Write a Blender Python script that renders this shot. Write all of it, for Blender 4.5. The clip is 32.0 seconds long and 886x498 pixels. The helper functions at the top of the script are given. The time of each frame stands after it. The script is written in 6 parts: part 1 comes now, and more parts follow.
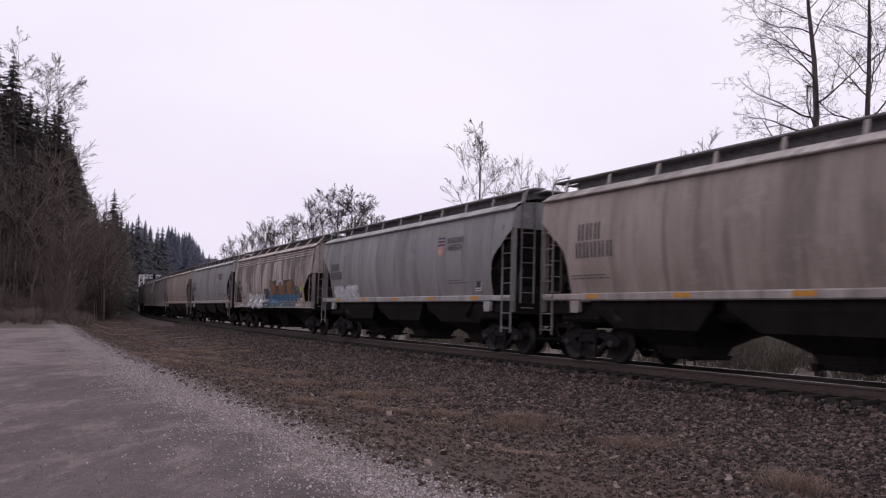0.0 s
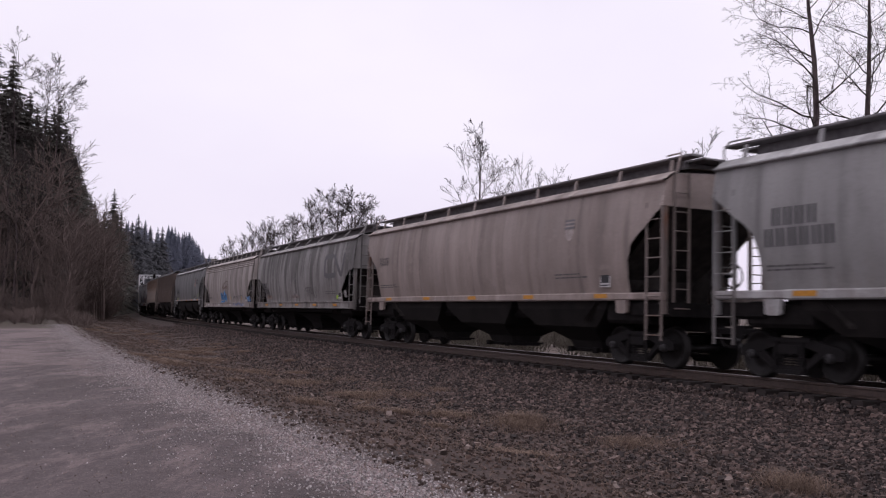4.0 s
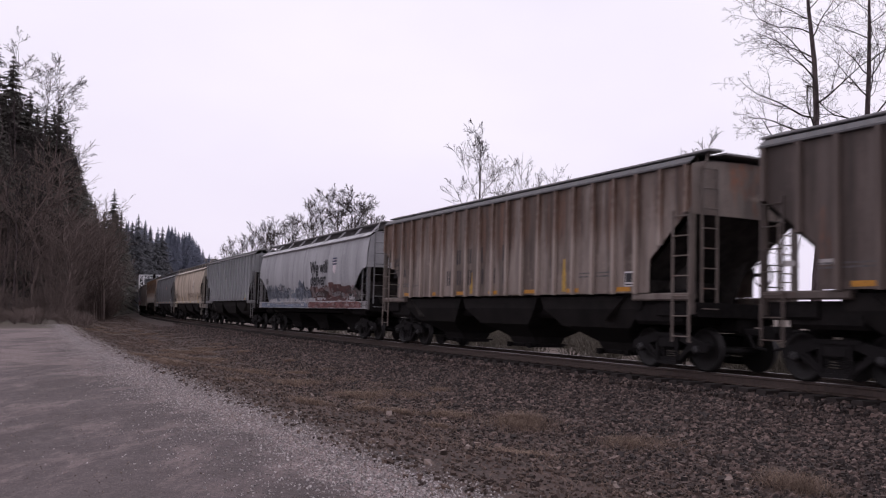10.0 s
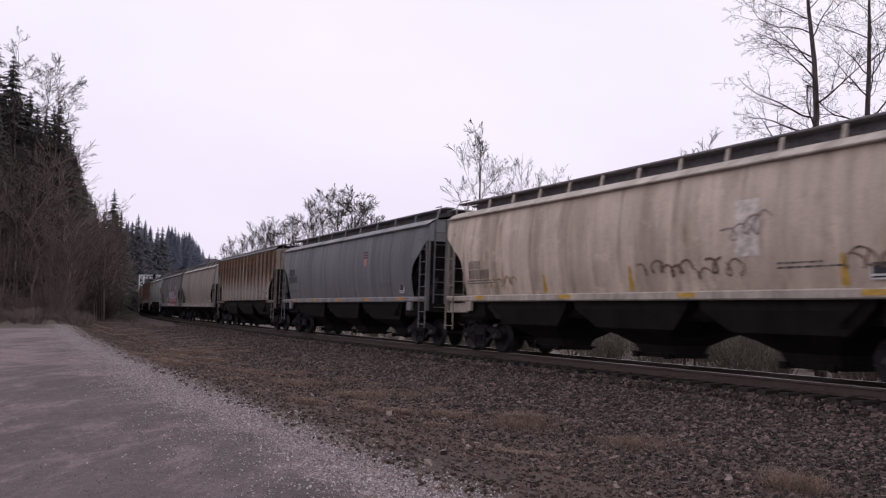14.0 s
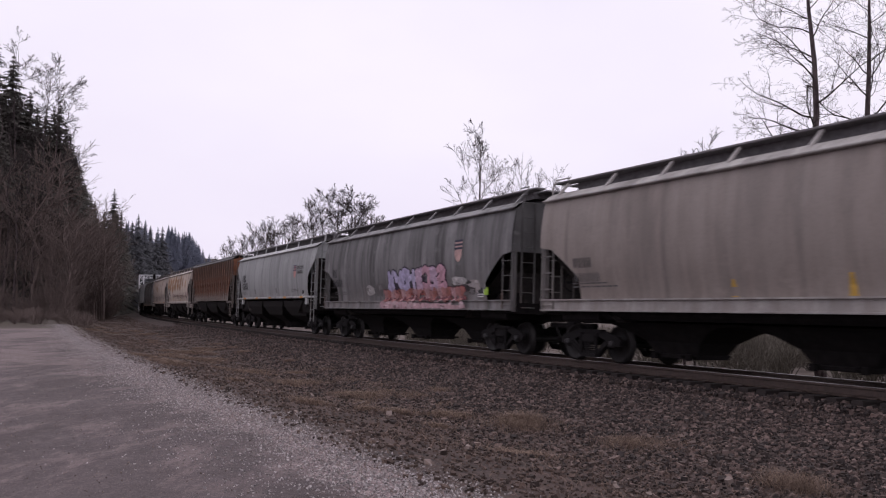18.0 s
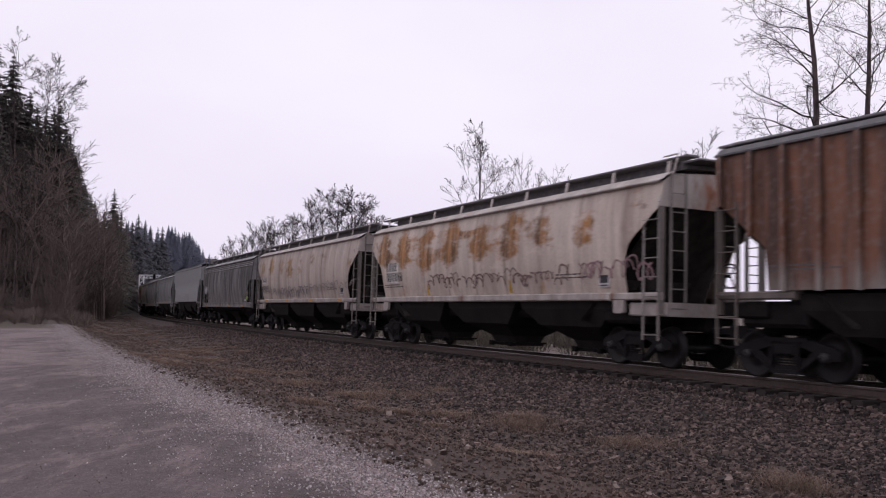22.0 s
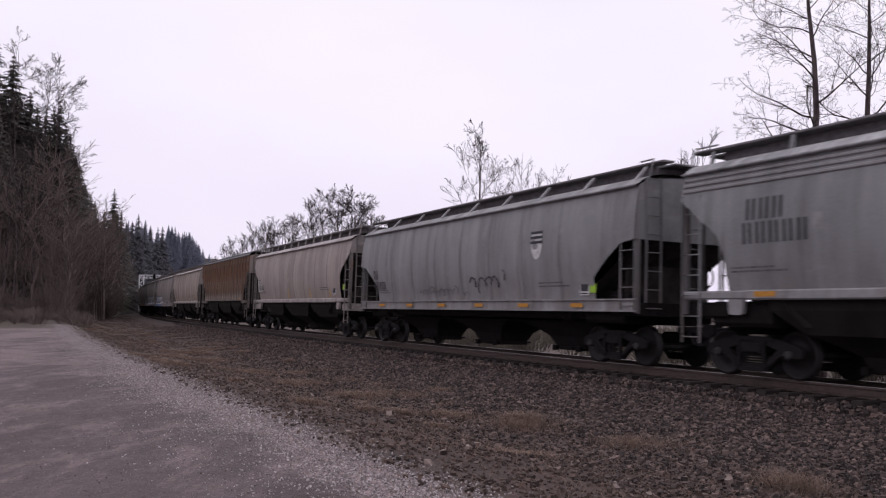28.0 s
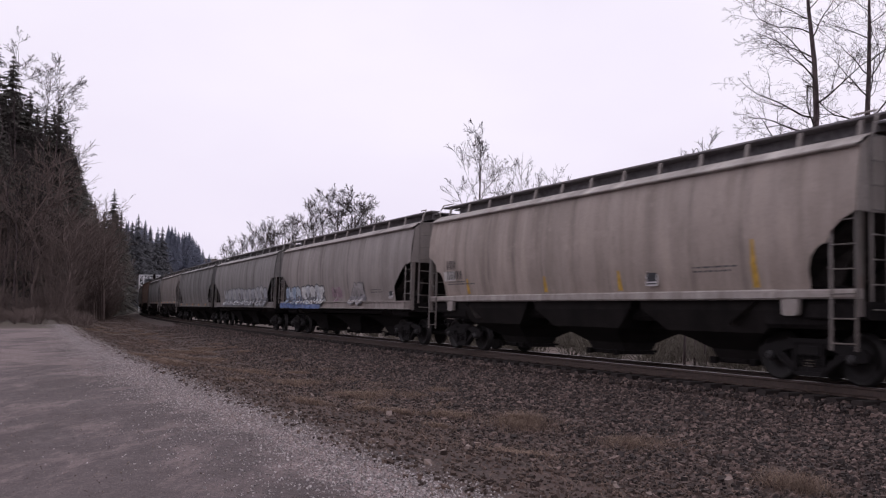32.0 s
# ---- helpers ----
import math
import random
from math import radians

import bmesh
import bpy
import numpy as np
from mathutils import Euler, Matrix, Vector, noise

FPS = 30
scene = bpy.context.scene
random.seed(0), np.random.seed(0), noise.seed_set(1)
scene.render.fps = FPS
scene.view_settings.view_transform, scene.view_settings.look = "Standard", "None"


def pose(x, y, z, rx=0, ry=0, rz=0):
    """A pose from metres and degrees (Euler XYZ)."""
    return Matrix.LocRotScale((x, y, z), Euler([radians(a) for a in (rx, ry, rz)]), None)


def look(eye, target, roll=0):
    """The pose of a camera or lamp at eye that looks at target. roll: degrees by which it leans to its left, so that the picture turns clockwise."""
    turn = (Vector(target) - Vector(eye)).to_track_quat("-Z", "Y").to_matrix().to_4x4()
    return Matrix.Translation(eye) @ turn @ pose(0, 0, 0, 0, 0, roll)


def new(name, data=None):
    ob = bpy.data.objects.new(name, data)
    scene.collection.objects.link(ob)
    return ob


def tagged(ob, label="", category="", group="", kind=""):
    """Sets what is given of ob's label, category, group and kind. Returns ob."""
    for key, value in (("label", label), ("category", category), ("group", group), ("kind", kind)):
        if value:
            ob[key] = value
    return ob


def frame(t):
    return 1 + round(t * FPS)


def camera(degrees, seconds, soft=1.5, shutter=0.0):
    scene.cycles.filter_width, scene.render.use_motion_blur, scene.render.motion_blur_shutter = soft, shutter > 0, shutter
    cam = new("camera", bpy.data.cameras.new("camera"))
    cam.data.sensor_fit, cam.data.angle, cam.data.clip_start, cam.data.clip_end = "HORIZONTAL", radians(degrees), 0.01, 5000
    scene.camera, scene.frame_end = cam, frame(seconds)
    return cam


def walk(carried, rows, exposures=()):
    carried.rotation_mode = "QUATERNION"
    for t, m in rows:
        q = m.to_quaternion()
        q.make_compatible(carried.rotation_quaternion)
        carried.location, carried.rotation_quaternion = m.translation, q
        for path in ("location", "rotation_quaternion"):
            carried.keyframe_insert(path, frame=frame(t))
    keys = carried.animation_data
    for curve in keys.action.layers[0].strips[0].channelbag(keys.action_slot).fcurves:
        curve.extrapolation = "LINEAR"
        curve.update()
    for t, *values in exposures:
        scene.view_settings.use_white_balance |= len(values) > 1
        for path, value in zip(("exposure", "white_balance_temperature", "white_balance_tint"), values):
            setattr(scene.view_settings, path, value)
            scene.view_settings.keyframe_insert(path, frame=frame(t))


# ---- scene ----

# The world: x to the right of the camera, y ahead, z up; z = 0 is the top of the near rail.
EYE_Z = 1.4285
cam = camera(54.006, 32.0, soft=1.15, shutter=0.22)
view = pose(0, 0, EYE_Z, 90 + math.degrees(math.atan(98.1 / 1538.5)), 0, 0)
walk(cam, [(0, view), (32, view)], [(0, -0.03, 6500, 16), (10, 0.0, 6500, 16), (21, -0.02, 6500, 16), (23.5, -0.09, 6500, 16),
                                     (26, -0.02, 6500, 16), (28.6, 0.0, 6500, 16), (30, -0.06, 6500, 16), (32, -0.02, 6500, 16)])

# ---- track geometry: one long curve to the right, seen from its outer side ----
TRACK_Y, TRACK_TURN, BEND = 31.454, -0.461, 0.00087
RADIUS = 1 / BEND
CENTRE = Vector((RADIUS * math.cos(TRACK_TURN), TRACK_Y - RADIUS * math.sin(TRACK_TURN), 0))
CANT = 1.9


def on_track(s, off=0.0, z=0.0):
    """A point s metres along the track (growing away from the camera), off metres to its left."""
    a = TRACK_TURN + BEND * s
    r = RADIUS + off
    return Vector((CENTRE.x - r * math.cos(a), CENTRE.y + r * math.sin(a), z))


def track_pose(s, z=0.0, cant=CANT):
    """x along the track away from the camera, y to its left, z up."""
    p = on_track(s)
    return pose(p.x, p.y, z, cant, 0, 90 - math.degrees(TRACK_TURN + BEND * s))


def off_track(x, y):
    return math.hypot(x - CENTRE.x, y - CENTRE.y) - RADIUS


# ---- light: an even overcast sky ----
world = bpy.data.worlds.new("overcast")
scene.world = world
world.use_nodes = True
wt = world.node_tree
wt.nodes.clear()
w_out = wt.nodes.new("ShaderNodeOutputWorld")
w_bg = wt.nodes.new("ShaderNodeBackground")
w_sky = wt.nodes.new("ShaderNodeTexSky")
w_sky.sky_type, w_sky.sun_disc = "NISHITA", False
w_sky.sun_elevation, w_sky.sun_rotation = radians(35), radians(200)
w_coord = wt.nodes.new("ShaderNodeTexCoord")
w_map = wt.nodes.new("ShaderNodeMapping")
w_map.inputs["Scale"].default_value = (1.0, 1.0, 2.2)
w_noise = wt.nodes.new("ShaderNodeTexNoise")
w_noise.inputs["Scale"].default_value, w_noise.inputs["Detail"].default_value = 1.6, 4
w_ramp = wt.nodes.new("ShaderNodeValToRGB")
w_ramp.color_ramp.elements[0].position, w_ramp.color_ramp.elements[1].position = 0.3, 0.72
w_ramp.color_ramp.elements[0].color = (8.5, 8.12, 9.42, 1)
w_ramp.color_ramp.elements[1].color = (9.8, 9.5, 10.35, 1)
w_mix = wt.nodes.new("ShaderNodeMix")
w_mix.data_type = "RGBA"
w_mix.inputs["Factor"].default_value = 0.96
wt.links.new(w_coord.outputs["Generated"], w_map.inputs["Vector"])
wt.links.new(w_map.outputs["Vector"], w_noise.inputs["Vector"])
wt.links.new(w_noise.outputs["Fac"], w_ramp.inputs["Fac"])
wt.links.new(w_sky.outputs["Color"], w_mix.inputs["A"])
wt.links.new(w_ramp.outputs["Color"], w_mix.inputs["B"])
w_sep = wt.nodes.new("ShaderNodeSeparateXYZ")
w_rise = wt.nodes.new("ShaderNodeMapRange")
w_rise.inputs["From Min"].default_value, w_rise.inputs["From Max"].default_value = 0.0, 0.42
w_tint = wt.nodes.new("ShaderNodeMix")
w_tint.data_type = "RGBA"
w_tint.inputs["A"].default_value, w_tint.inputs["B"].default_value = (0.945, 0.93, 0.965, 1), (1.04, 1.045, 1.03, 1)
w_mul = wt.nodes.new("ShaderNodeMix")
w_mul.data_type, w_mul.blend_type = "RGBA", "MULTIPLY"
w_mul.inputs["Factor"].default_value = 1.0
wt.links.new(w_coord.outputs["Generated"], w_sep.inputs[0])
wt.links.new(w_sep.outputs["Z"], w_rise.inputs["Value"])
wt.links.new(w_rise.outputs["Result"], w_tint.inputs["Factor"])
wt.links.new(w_mix.outputs["Result"], w_mul.inputs["A"])
wt.links.new(w_tint.outputs["Result"], w_mul.inputs["B"])
wt.links.new(w_mul.outputs["Result"], w_bg.inputs["Color"])
w_bg.inputs["Strength"].default_value = 0.1
wt.links.new(w_bg.outputs["Background"], w_out.inputs["Surface"])

sun = new("sun", bpy.data.lights.new("sun", "SUN"))
sun.data.energy, sun.data.angle, sun.data.color = 0.5, radians(40), (1.0, 0.97, 0.93)
sun.matrix_world = look((40, 90, 110), (0, 20, 0))


# ---- materials ----
class Nodes:
    """A small builder for procedural materials."""

    def __init__(self, name, rough=0.7, metal=0.0):
        self.m = bpy.data.materials.new(name)
        self.m.use_nodes = True
        self.t = self.m.node_tree
        self.p = self.t.nodes["Principled BSDF"]
        self.p.inputs["Roughness"].default_value = rough
        self.p.inputs["Metallic"].default_value = metal
        self.c = self.t.nodes.new("ShaderNodeTexCoord").outputs["Object"]

    def link(self, a, b):
        self.t.links.new(a, b)
        return self

    def put(self, socket, value):
        if isinstance(value, bpy.types.NodeSocket):
            self.t.links.new(value, socket)
        elif isinstance(value, (tuple, list)) and len(value) == 3 and socket.type == "RGBA":
            socket.default_value = (*value, 1)
        else:
            socket.default_value = value

    def mapped(self, scale=(1, 1, 1), shift=(0, 0, 0), vector=None):
        n = self.t.nodes.new("ShaderNodeMapping")
        n.inputs["Scale"].default_value, n.inputs["Location"].default_value = scale, shift
        self.t.links.new(vector or self.c, n.inputs["Vector"])
        return n.outputs["Vector"]

    def noise(self, scale, detail=3, vector=None, rough=0.6):
        n = self.t.nodes.new("ShaderNodeTexNoise")
        n.inputs["Scale"].default_value, n.inputs["Detail"].default_value = scale, detail
        n.inputs["Roughness"].default_value = rough
        self.t.links.new(vector or self.c, n.inputs["Vector"])
        return n.outputs["Fac"]

    def cells(self, scale, vector=None, out="Color"):
        n = self.t.nodes.new("ShaderNodeTexVoronoi")
        n.inputs["Scale"].default_value = scale
        self.t.links.new(vector or self.c, n.inputs["Vector"])
        return n.outputs[out]

    def step(self, value, low, high, a=0.0, b=1.0):
        n = self.t.nodes.new("ShaderNodeMapRange")
        n.interpolation_type = "SMOOTHSTEP"
        n.inputs["From Min"].default_value, n.inputs["From Max"].default_value = low, high
        n.inputs["To Min"].default_value, n.inputs["To Max"].default_value = a, b
        self.t.links.new(value, n.inputs["Value"])
        return n.outputs["Result"]

    def math(self, op, a, b=0.0):
        n = self.t.nodes.new("ShaderNodeMath")
        n.operation = op
        self.put(n.inputs[0], a)
        self.put(n.inputs[1], b)
        return n.outputs[0]

    def mix(self, fac, a, b, blend="MIX"):
        n = self.t.nodes.new("ShaderNodeMix")
        n.data_type, n.blend_type = "RGBA", blend
        self.put(n.inputs["Factor"], fac)
        self.put(n.inputs["A"], a)
        self.put(n.inputs["B"], b)
        return n.outputs["Result"]

    def random(self):
        return self.t.nodes.new("ShaderNodeObjectInfo").outputs["Random"]

    def island(self):
        return self.t.nodes.new("ShaderNodeNewGeometry").outputs["Random Per Island"]

    def bump(self, height, strength=0.3, distance=0.01):
        n = self.t.nodes.new("ShaderNodeBump")
        n.inputs["Strength"].default_value, n.inputs["Distance"].default_value = strength, distance
        self.t.links.new(height, n.inputs["Height"])
        self.t.links.new(n.outputs["Normal"], self.p.inputs["Normal"])
        return self

    def done(self, color, rough=None):
        self.put(self.p.inputs["Base Color"], color)
        if rough is not None:
            self.put(self.p.inputs["Roughness"], rough)
        return self.m


def plain(name, color, rough=0.7, metal=0.0, vary=0.25, scale=6.0, gloss=0.5):
    """A painted or raw surface with faint mottling and grain."""
    n = Nodes(name, rough, metal)
    n.p.inputs["Specular IOR Level"].default_value = gloss
    big, fine = n.noise(scale, 4), n.noise(scale * 14, 2)
    dark = tuple(c * (1 - vary) for c in color)
    light = tuple(min(1, c * (1 + vary * 0.6)) for c in color)
    col = n.mix(n.step(big, 0.3, 0.7), dark, light)
    col = n.mix(n.math("MULTIPLY", n.step(fine, 0.35, 0.7), 0.35), col, dark)
    n.bump(fine, 0.2, 0.004)
    return n.done(col, n.step(big, 0.3, 0.7, rough - 0.08, min(1, rough + 0.1)))


def car_paint(name, base, stain, amount=0.4, rust=0.0, rust_color=(0.16, 0.055, 0.022), seed=0, rusttop=False, blotch=False, drip=0.25, seam=0.0, fade=(1.7, 3.7)):
    """Weathered car paint: run-down streaks, broad stains, rust patches and fine grain."""
    base, stain = tuple(0.66 * c for c in base), tuple(0.47 * c for c in stain)
    n = Nodes(name, 0.62)
    v = n.mapped((1, 1, 1), (seed * 7.3, 0, seed * 3.1))
    runs = n.noise(1.0, 4, n.mapped((1.25, 0.6, 0.13), (seed * 5.7, 0, seed)))
    runs_fine = n.noise(1.0, 3, n.mapped((4.6, 1.0, 0.22), (seed * 2.3, 0, seed * 1.7)))
    broad = n.noise(0.55, 4, v)
    fine = n.noise(22, 3, v)
    col = n.mix(n.math("MULTIPLY", n.step(runs, 0.42, 0.68), amount), base, stain)
    col = n.mix(n.math("MULTIPLY", n.step(runs_fine, 0.48, 0.68), min(1.0, amount * 0.3)), col, stain)
    smear = n.noise(1.0, 5, n.mapped((3.2, 1, 1.3), (seed * 4.4, 0, seed * 1.9)), 0.7)
    col = n.mix(n.math("MULTIPLY", n.step(smear, 0.5, 0.7), amount * 0.55), col, stain)
    col = n.mix(n.math("MULTIPLY", n.step(broad, 0.42, 0.66), amount * 0.8), col, tuple(0.55 * (a + b) * 0.9 for a, b in zip(base, stain)))
    pale = tuple(min(0.8, c * 1.28) for c in base)
    col = n.mix(n.math("MULTIPLY", n.step(n.noise(1.0, 3, n.mapped((1.9, 1, 0.2), (seed * 9.1, 0, 5))), 0.5, 0.72), 0.5), col, pale)
    # dark tongues that have run down from the eaves, and dust thrown up along the bottom
    zed = n.t.nodes.new("ShaderNodeSeparateXYZ")
    n.link(n.c, zed.inputs[0])
    tongue = n.noise(1.0, 3, n.mapped((1.5, 0.3, 0.06), (seed * 6.1, 0, 2)), 0.6)
    reach = n.math("SUBTRACT", tongue, n.step(zed.outputs["Z"], 1.6, 4.2, 0.16, -0.02))
    tongue_edge = n.math("ADD", reach, n.math("MULTIPLY", n.math("SUBTRACT", n.noise(6, 3, v), 0.5), 0.08))
    col = n.mix(n.math("MULTIPLY", n.step(tongue_edge, 0.43, 0.52), drip), col, tuple(0.8 * c for c in stain))
    dust = n.math("MULTIPLY", n.step(zed.outputs["Z"], 2.6, 1.35), n.step(n.noise(1.0, 4, n.mapped((2.2, 1, 0.9), (seed * 3.3, 0, 7)), 0.7), 0.35, 0.65))
    col = n.mix(n.math("MULTIPLY", dust, 0.45), col, (0.15, 0.115, 0.098))
    if seam > 0:
        # grime that has gathered and run along the upright plate seams
        wave = n.math("PINGPONG", n.math("ADD", zed.outputs["X"], 40 * seam), seam / 2)
        line = n.step(n.math("ADD", wave, n.math("MULTIPLY", n.math("SUBTRACT", n.noise(1.0, 3, n.mapped((1.2, 1, 0.9), (seed, 0, 3))), 0.5), 0.22)), 0.13, 0.0)
        col = n.mix(n.math("MULTIPLY", line, n.step(n.noise(1.0, 3, n.mapped((0.5, 1, 0.45), (seed * 2.2, 0, 9))), 0.35, 0.65, 0.1, 0.55)), col, tuple(0.9 * c for c in stain))
    wisps = n.noise(1.0, 5, n.mapped((1.3, 1, 2.0), (seed * 8.4, 0, seed * 2.9)), 0.72)
    col = n.mix(n.math("MULTIPLY", n.step(wisps, 0.55, 0.72), 0.4), col, tuple(min(0.8, c * 1.22) for c in base))
    if rust > 0:
        stretch = (0.5, 0.8, 1.15) if blotch else (1.5, 0.8, 0.32)
        field = n.noise(1.0, 5, n.mapped(stretch, (seed * 3.9, 0, seed * 2.0)), 0.68)
        if rusttop:
            field = n.math("ADD", field, n.math("MULTIPLY", n.math("SUBTRACT", n.noise(1.0, 3, n.mapped((3.4, 1, 0.05), (seed * 1.3, 0, 0))), 0.5), 1.0))
        if rusttop:
            z = n.t.nodes.new("ShaderNodeSeparateXYZ")
            n.link(n.c, z.inputs[0])
            field = n.math("ADD", field, n.step(z.outputs["Z"], fade[0], fade[1], -0.36, 0.1))
        if blotch:
            plate = n.math("PINGPONG", n.math("ADD", zed.outputs["X"], 80.3), 0.9)
            field = n.math("ADD", field, n.step(plate, 0.1, 0.8, -0.07, 0.08))
            field = n.math("ADD", field, n.step(zed.outputs["Z"], 2.3, 3.1, -0.16, 0.07))
            field = n.math("ADD", field, n.step(zed.outputs["Z"], 3.6, 3.95, 0.0, -0.14))
            field = n.math("ADD", field, n.step(zed.outputs["X"], -7.5, 6.0, -0.1, 0.04))
        edge = (0.6 if rusttop else 0.68) - 0.32 * rust
        patch = n.step(field, edge - 0.02, edge + (0.4 if rusttop else 0.15))
        patch = n.math("MULTIPLY", patch, n.step(n.noise(7, 4, v), 0.25, 0.55, 0.6, 1.0))
        tone = n.mix(n.step(n.noise(1.0, 4, n.mapped((5.0, 1, 0.5), (seed, 0, 0))), 0.35, 0.65), tuple(0.55 * c for c in rust_color), tuple(c * 1.9 for c in rust_color))
        col = n.mix(patch, col, tone)
    col = n.mix(n.math("MULTIPLY", n.step(fine, 0.4, 0.75), 0.16), col, (0.05, 0.045, 0.04))
    n.bump(n.math("ADD", n.math("MULTIPLY", fine, 0.35), n.noise(1.4, 3, v)), 0.22, 0.012)
    return n.done(col, n.step(runs, 0.3, 0.7, 0.5, 0.72))


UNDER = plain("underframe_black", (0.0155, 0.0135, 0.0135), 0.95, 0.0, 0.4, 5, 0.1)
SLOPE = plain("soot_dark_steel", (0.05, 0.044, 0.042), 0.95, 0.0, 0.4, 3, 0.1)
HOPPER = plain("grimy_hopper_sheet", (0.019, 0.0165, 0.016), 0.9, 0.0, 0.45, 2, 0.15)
ROOF = plain("dull_roof_sheet", (0.12, 0.115, 0.12), 0.7, 0.1, 0.4, 5)
TRUCK = plain("greasy_cast_steel", (0.0135, 0.0115, 0.012), 0.8, 0.0, 0.45, 8, 0.2)
TREAD = plain("worn_wheel_steel", (0.02, 0.0175, 0.0175), 0.6, 0.5, 0.4, 10)
BEARING = plain("bearing_cap_steel", (0.05, 0.047, 0.048), 0.55, 0.5, 0.35, 16)
GRATING = plain("galvanised_grating", (0.17, 0.16, 0.165), 0.7, 0.1, 0.4, 9)
PLATE = plain("worn_grey_plate", (0.2, 0.195, 0.2), 0.6, 0.2, 0.35, 7)
RAIL_SIDE = plain("rusted_rail", (0.072, 0.05, 0.042), 0.55, 0.25, 0.35, 9)
RAIL_TOP = plain("polished_rail_head", (0.26, 0.235, 0.235), 0.42, 0.9, 0.2, 5)
TIE = plain("weathered_tie", (0.026, 0.019, 0.017), 0.9, 0.0, 0.45, 7)
ORANGE = plain("reflector_orange", (0.5, 0.22, 0.02), 0.5, 0.0, 0.25, 20)
YELLOW = plain("streaky_yellow", (0.5, 0.3, 0.05), 0.6, 0.0, 0.35, 9)
INK = plain("stencil_ink", (0.028, 0.027, 0.032), 0.7, 0.0, 0.5, 9)
FAINT = plain("faded_stencil", (0.1, 0.094, 0.095), 0.7, 0.0, 0.4, 9)
WHITE = plain("stencil_white", (0.6, 0.58, 0.58), 0.65, 0.0, 0.25, 9)
LIME = plain("lime_tag", (0.3, 0.5, 0.03), 0.6)


class Geo:
    """Collects vertices and faces."""

    def __init__(self):
        self.v, self.f = [], []

    def add(self, verts, faces):
        k = len(self.v)
        self.v += [tuple(p) for p in verts]
        self.f += [tuple(i + k for i in f) for f in faces]
        return self

    def box(self, x, y, z, sx, sy, sz):
        a, b, c = sx / 2, sy / 2, sz / 2
        return self.add([(x + i * a, y + j * b, z + k * c) for i in (-1, 1) for j in (-1, 1) for k in (-1, 1)],
                        [(0, 1, 3, 2), (4, 6, 7, 5), (0, 4, 5, 1), (2, 3, 7, 6), (0, 2, 6, 4), (1, 5, 7, 3)])

    def slab(self, x, y, z, sx, sy, sz, c=0.02):
        """A box whose long edges along x are chamfered."""
        b, h = sy / 2, sz / 2
        c = min(c, b * 0.9, h * 0.9)
        ring = [(-b + c, -h), (b - c, -h), (b, -h + c), (b, h - c), (b - c, h), (-b + c, h), (-b, h - c), (-b, -h + c)]
        return self.loft([[(x + e * sx / 2, y + q, z + w) for q, w in ring] for e in (-1, 1)], True, True)

    def loft(self, rings, closed=False, caps=False):
        n = len(rings[0])
        verts = [p for r in rings for p in r]
        faces = []
        for i in range(len(rings) - 1):
            for j in range(n if closed else n - 1):
                k = (j + 1) % n
                faces.append((i * n + j, i * n + k, (i + 1) * n + k, (i + 1) * n + j))
        if caps:
            faces.append(tuple(range(n))[::-1])
            faces.append(tuple((len(rings) - 1) * n + j for j in range(n)))
        return self.add(verts, faces)

    def tube(self, points, radii, n=6, caps=True):
        rings = []
        points = [Vector(p) for p in points]
        for i, p in enumerate(points):
            d = (points[min(i + 1, len(points) - 1)] - points[max(i - 1, 0)]).normalized()
            u = d.cross(Vector((0.13, 0.31, 0.94)) if abs(d.z) < 0.9 else Vector((1, 0.1, 0))).normalized()
            w = d.cross(u)
            r = radii[i] if isinstance(radii, (list, tuple)) else radii
            rings.append([p + r * (math.cos(2 * math.pi * k / n) * u + math.sin(2 * math.pi * k / n) * w) for k in range(n)])
        return self.loft(rings, True, caps)

    def prism(self, ring, y0, y1):
        """A flat outline of (x, z) points, given depth along y."""
        return self.loft([[(x, y0, z) for x, z in ring], [(x, y1, z) for x, z in ring]], True, True)

    def mesh(self, name, material=None, smooth=False):
        me = bpy.data.meshes.new(name)
        me.from_pydata(self.v, [], self.f)
        if material:
            me.materials.append(material)
        bm = bmesh.new()
        bm.from_mesh(me)
        bmesh.ops.recalc_face_normals(bm, faces=bm.faces)
        bm.to_mesh(me)
        bm.free()
        if smooth:
            for f in me.polygons:
                f.use_smooth = True
        return me


def part(name, geo, material, parent, label="", smooth=False, m=None):
    """One mesh object under a thing or under a part; geo is a Geo or a finished mesh."""
    me = geo.mesh(name, material, smooth) if isinstance(geo, Geo) else geo
    ob = new(name, me)
    ob.parent = parent
    if m is not None:
        ob.matrix_basis = m
    if label:
        ob["label"] = label
    return ob


def thing(name, label, category, group="", m=None):
    ob = new(name)
    ob.empty_display_size = 0.3
    tagged(ob, label, category, group)
    if m is not None:
        ob.matrix_basis = m
    return ob

# ---- the ground: one sheet from the verge to the hills ----
def smooth(a, b, x):
    t = min(1.0, max(0.0, (x - a) / (b - a)))
    return t * t * (3 - 2 * t)


PROFILE = [(-400, -2.2), (-30, -1.9), (-14, -1.5), (-6.5, -0.95), (-2.3, -0.46), (-1.4, -0.37), (-0.6, -0.32), (0.6, -0.31), (1.35, -0.335), (1.75, -0.35), (2.4, -0.395),
           (6.2, -0.66), (7.6, -0.64), (9.6, -0.34), (10.9, -0.12), (11.6, -0.1), (26, -0.1), (400, -0.1)]


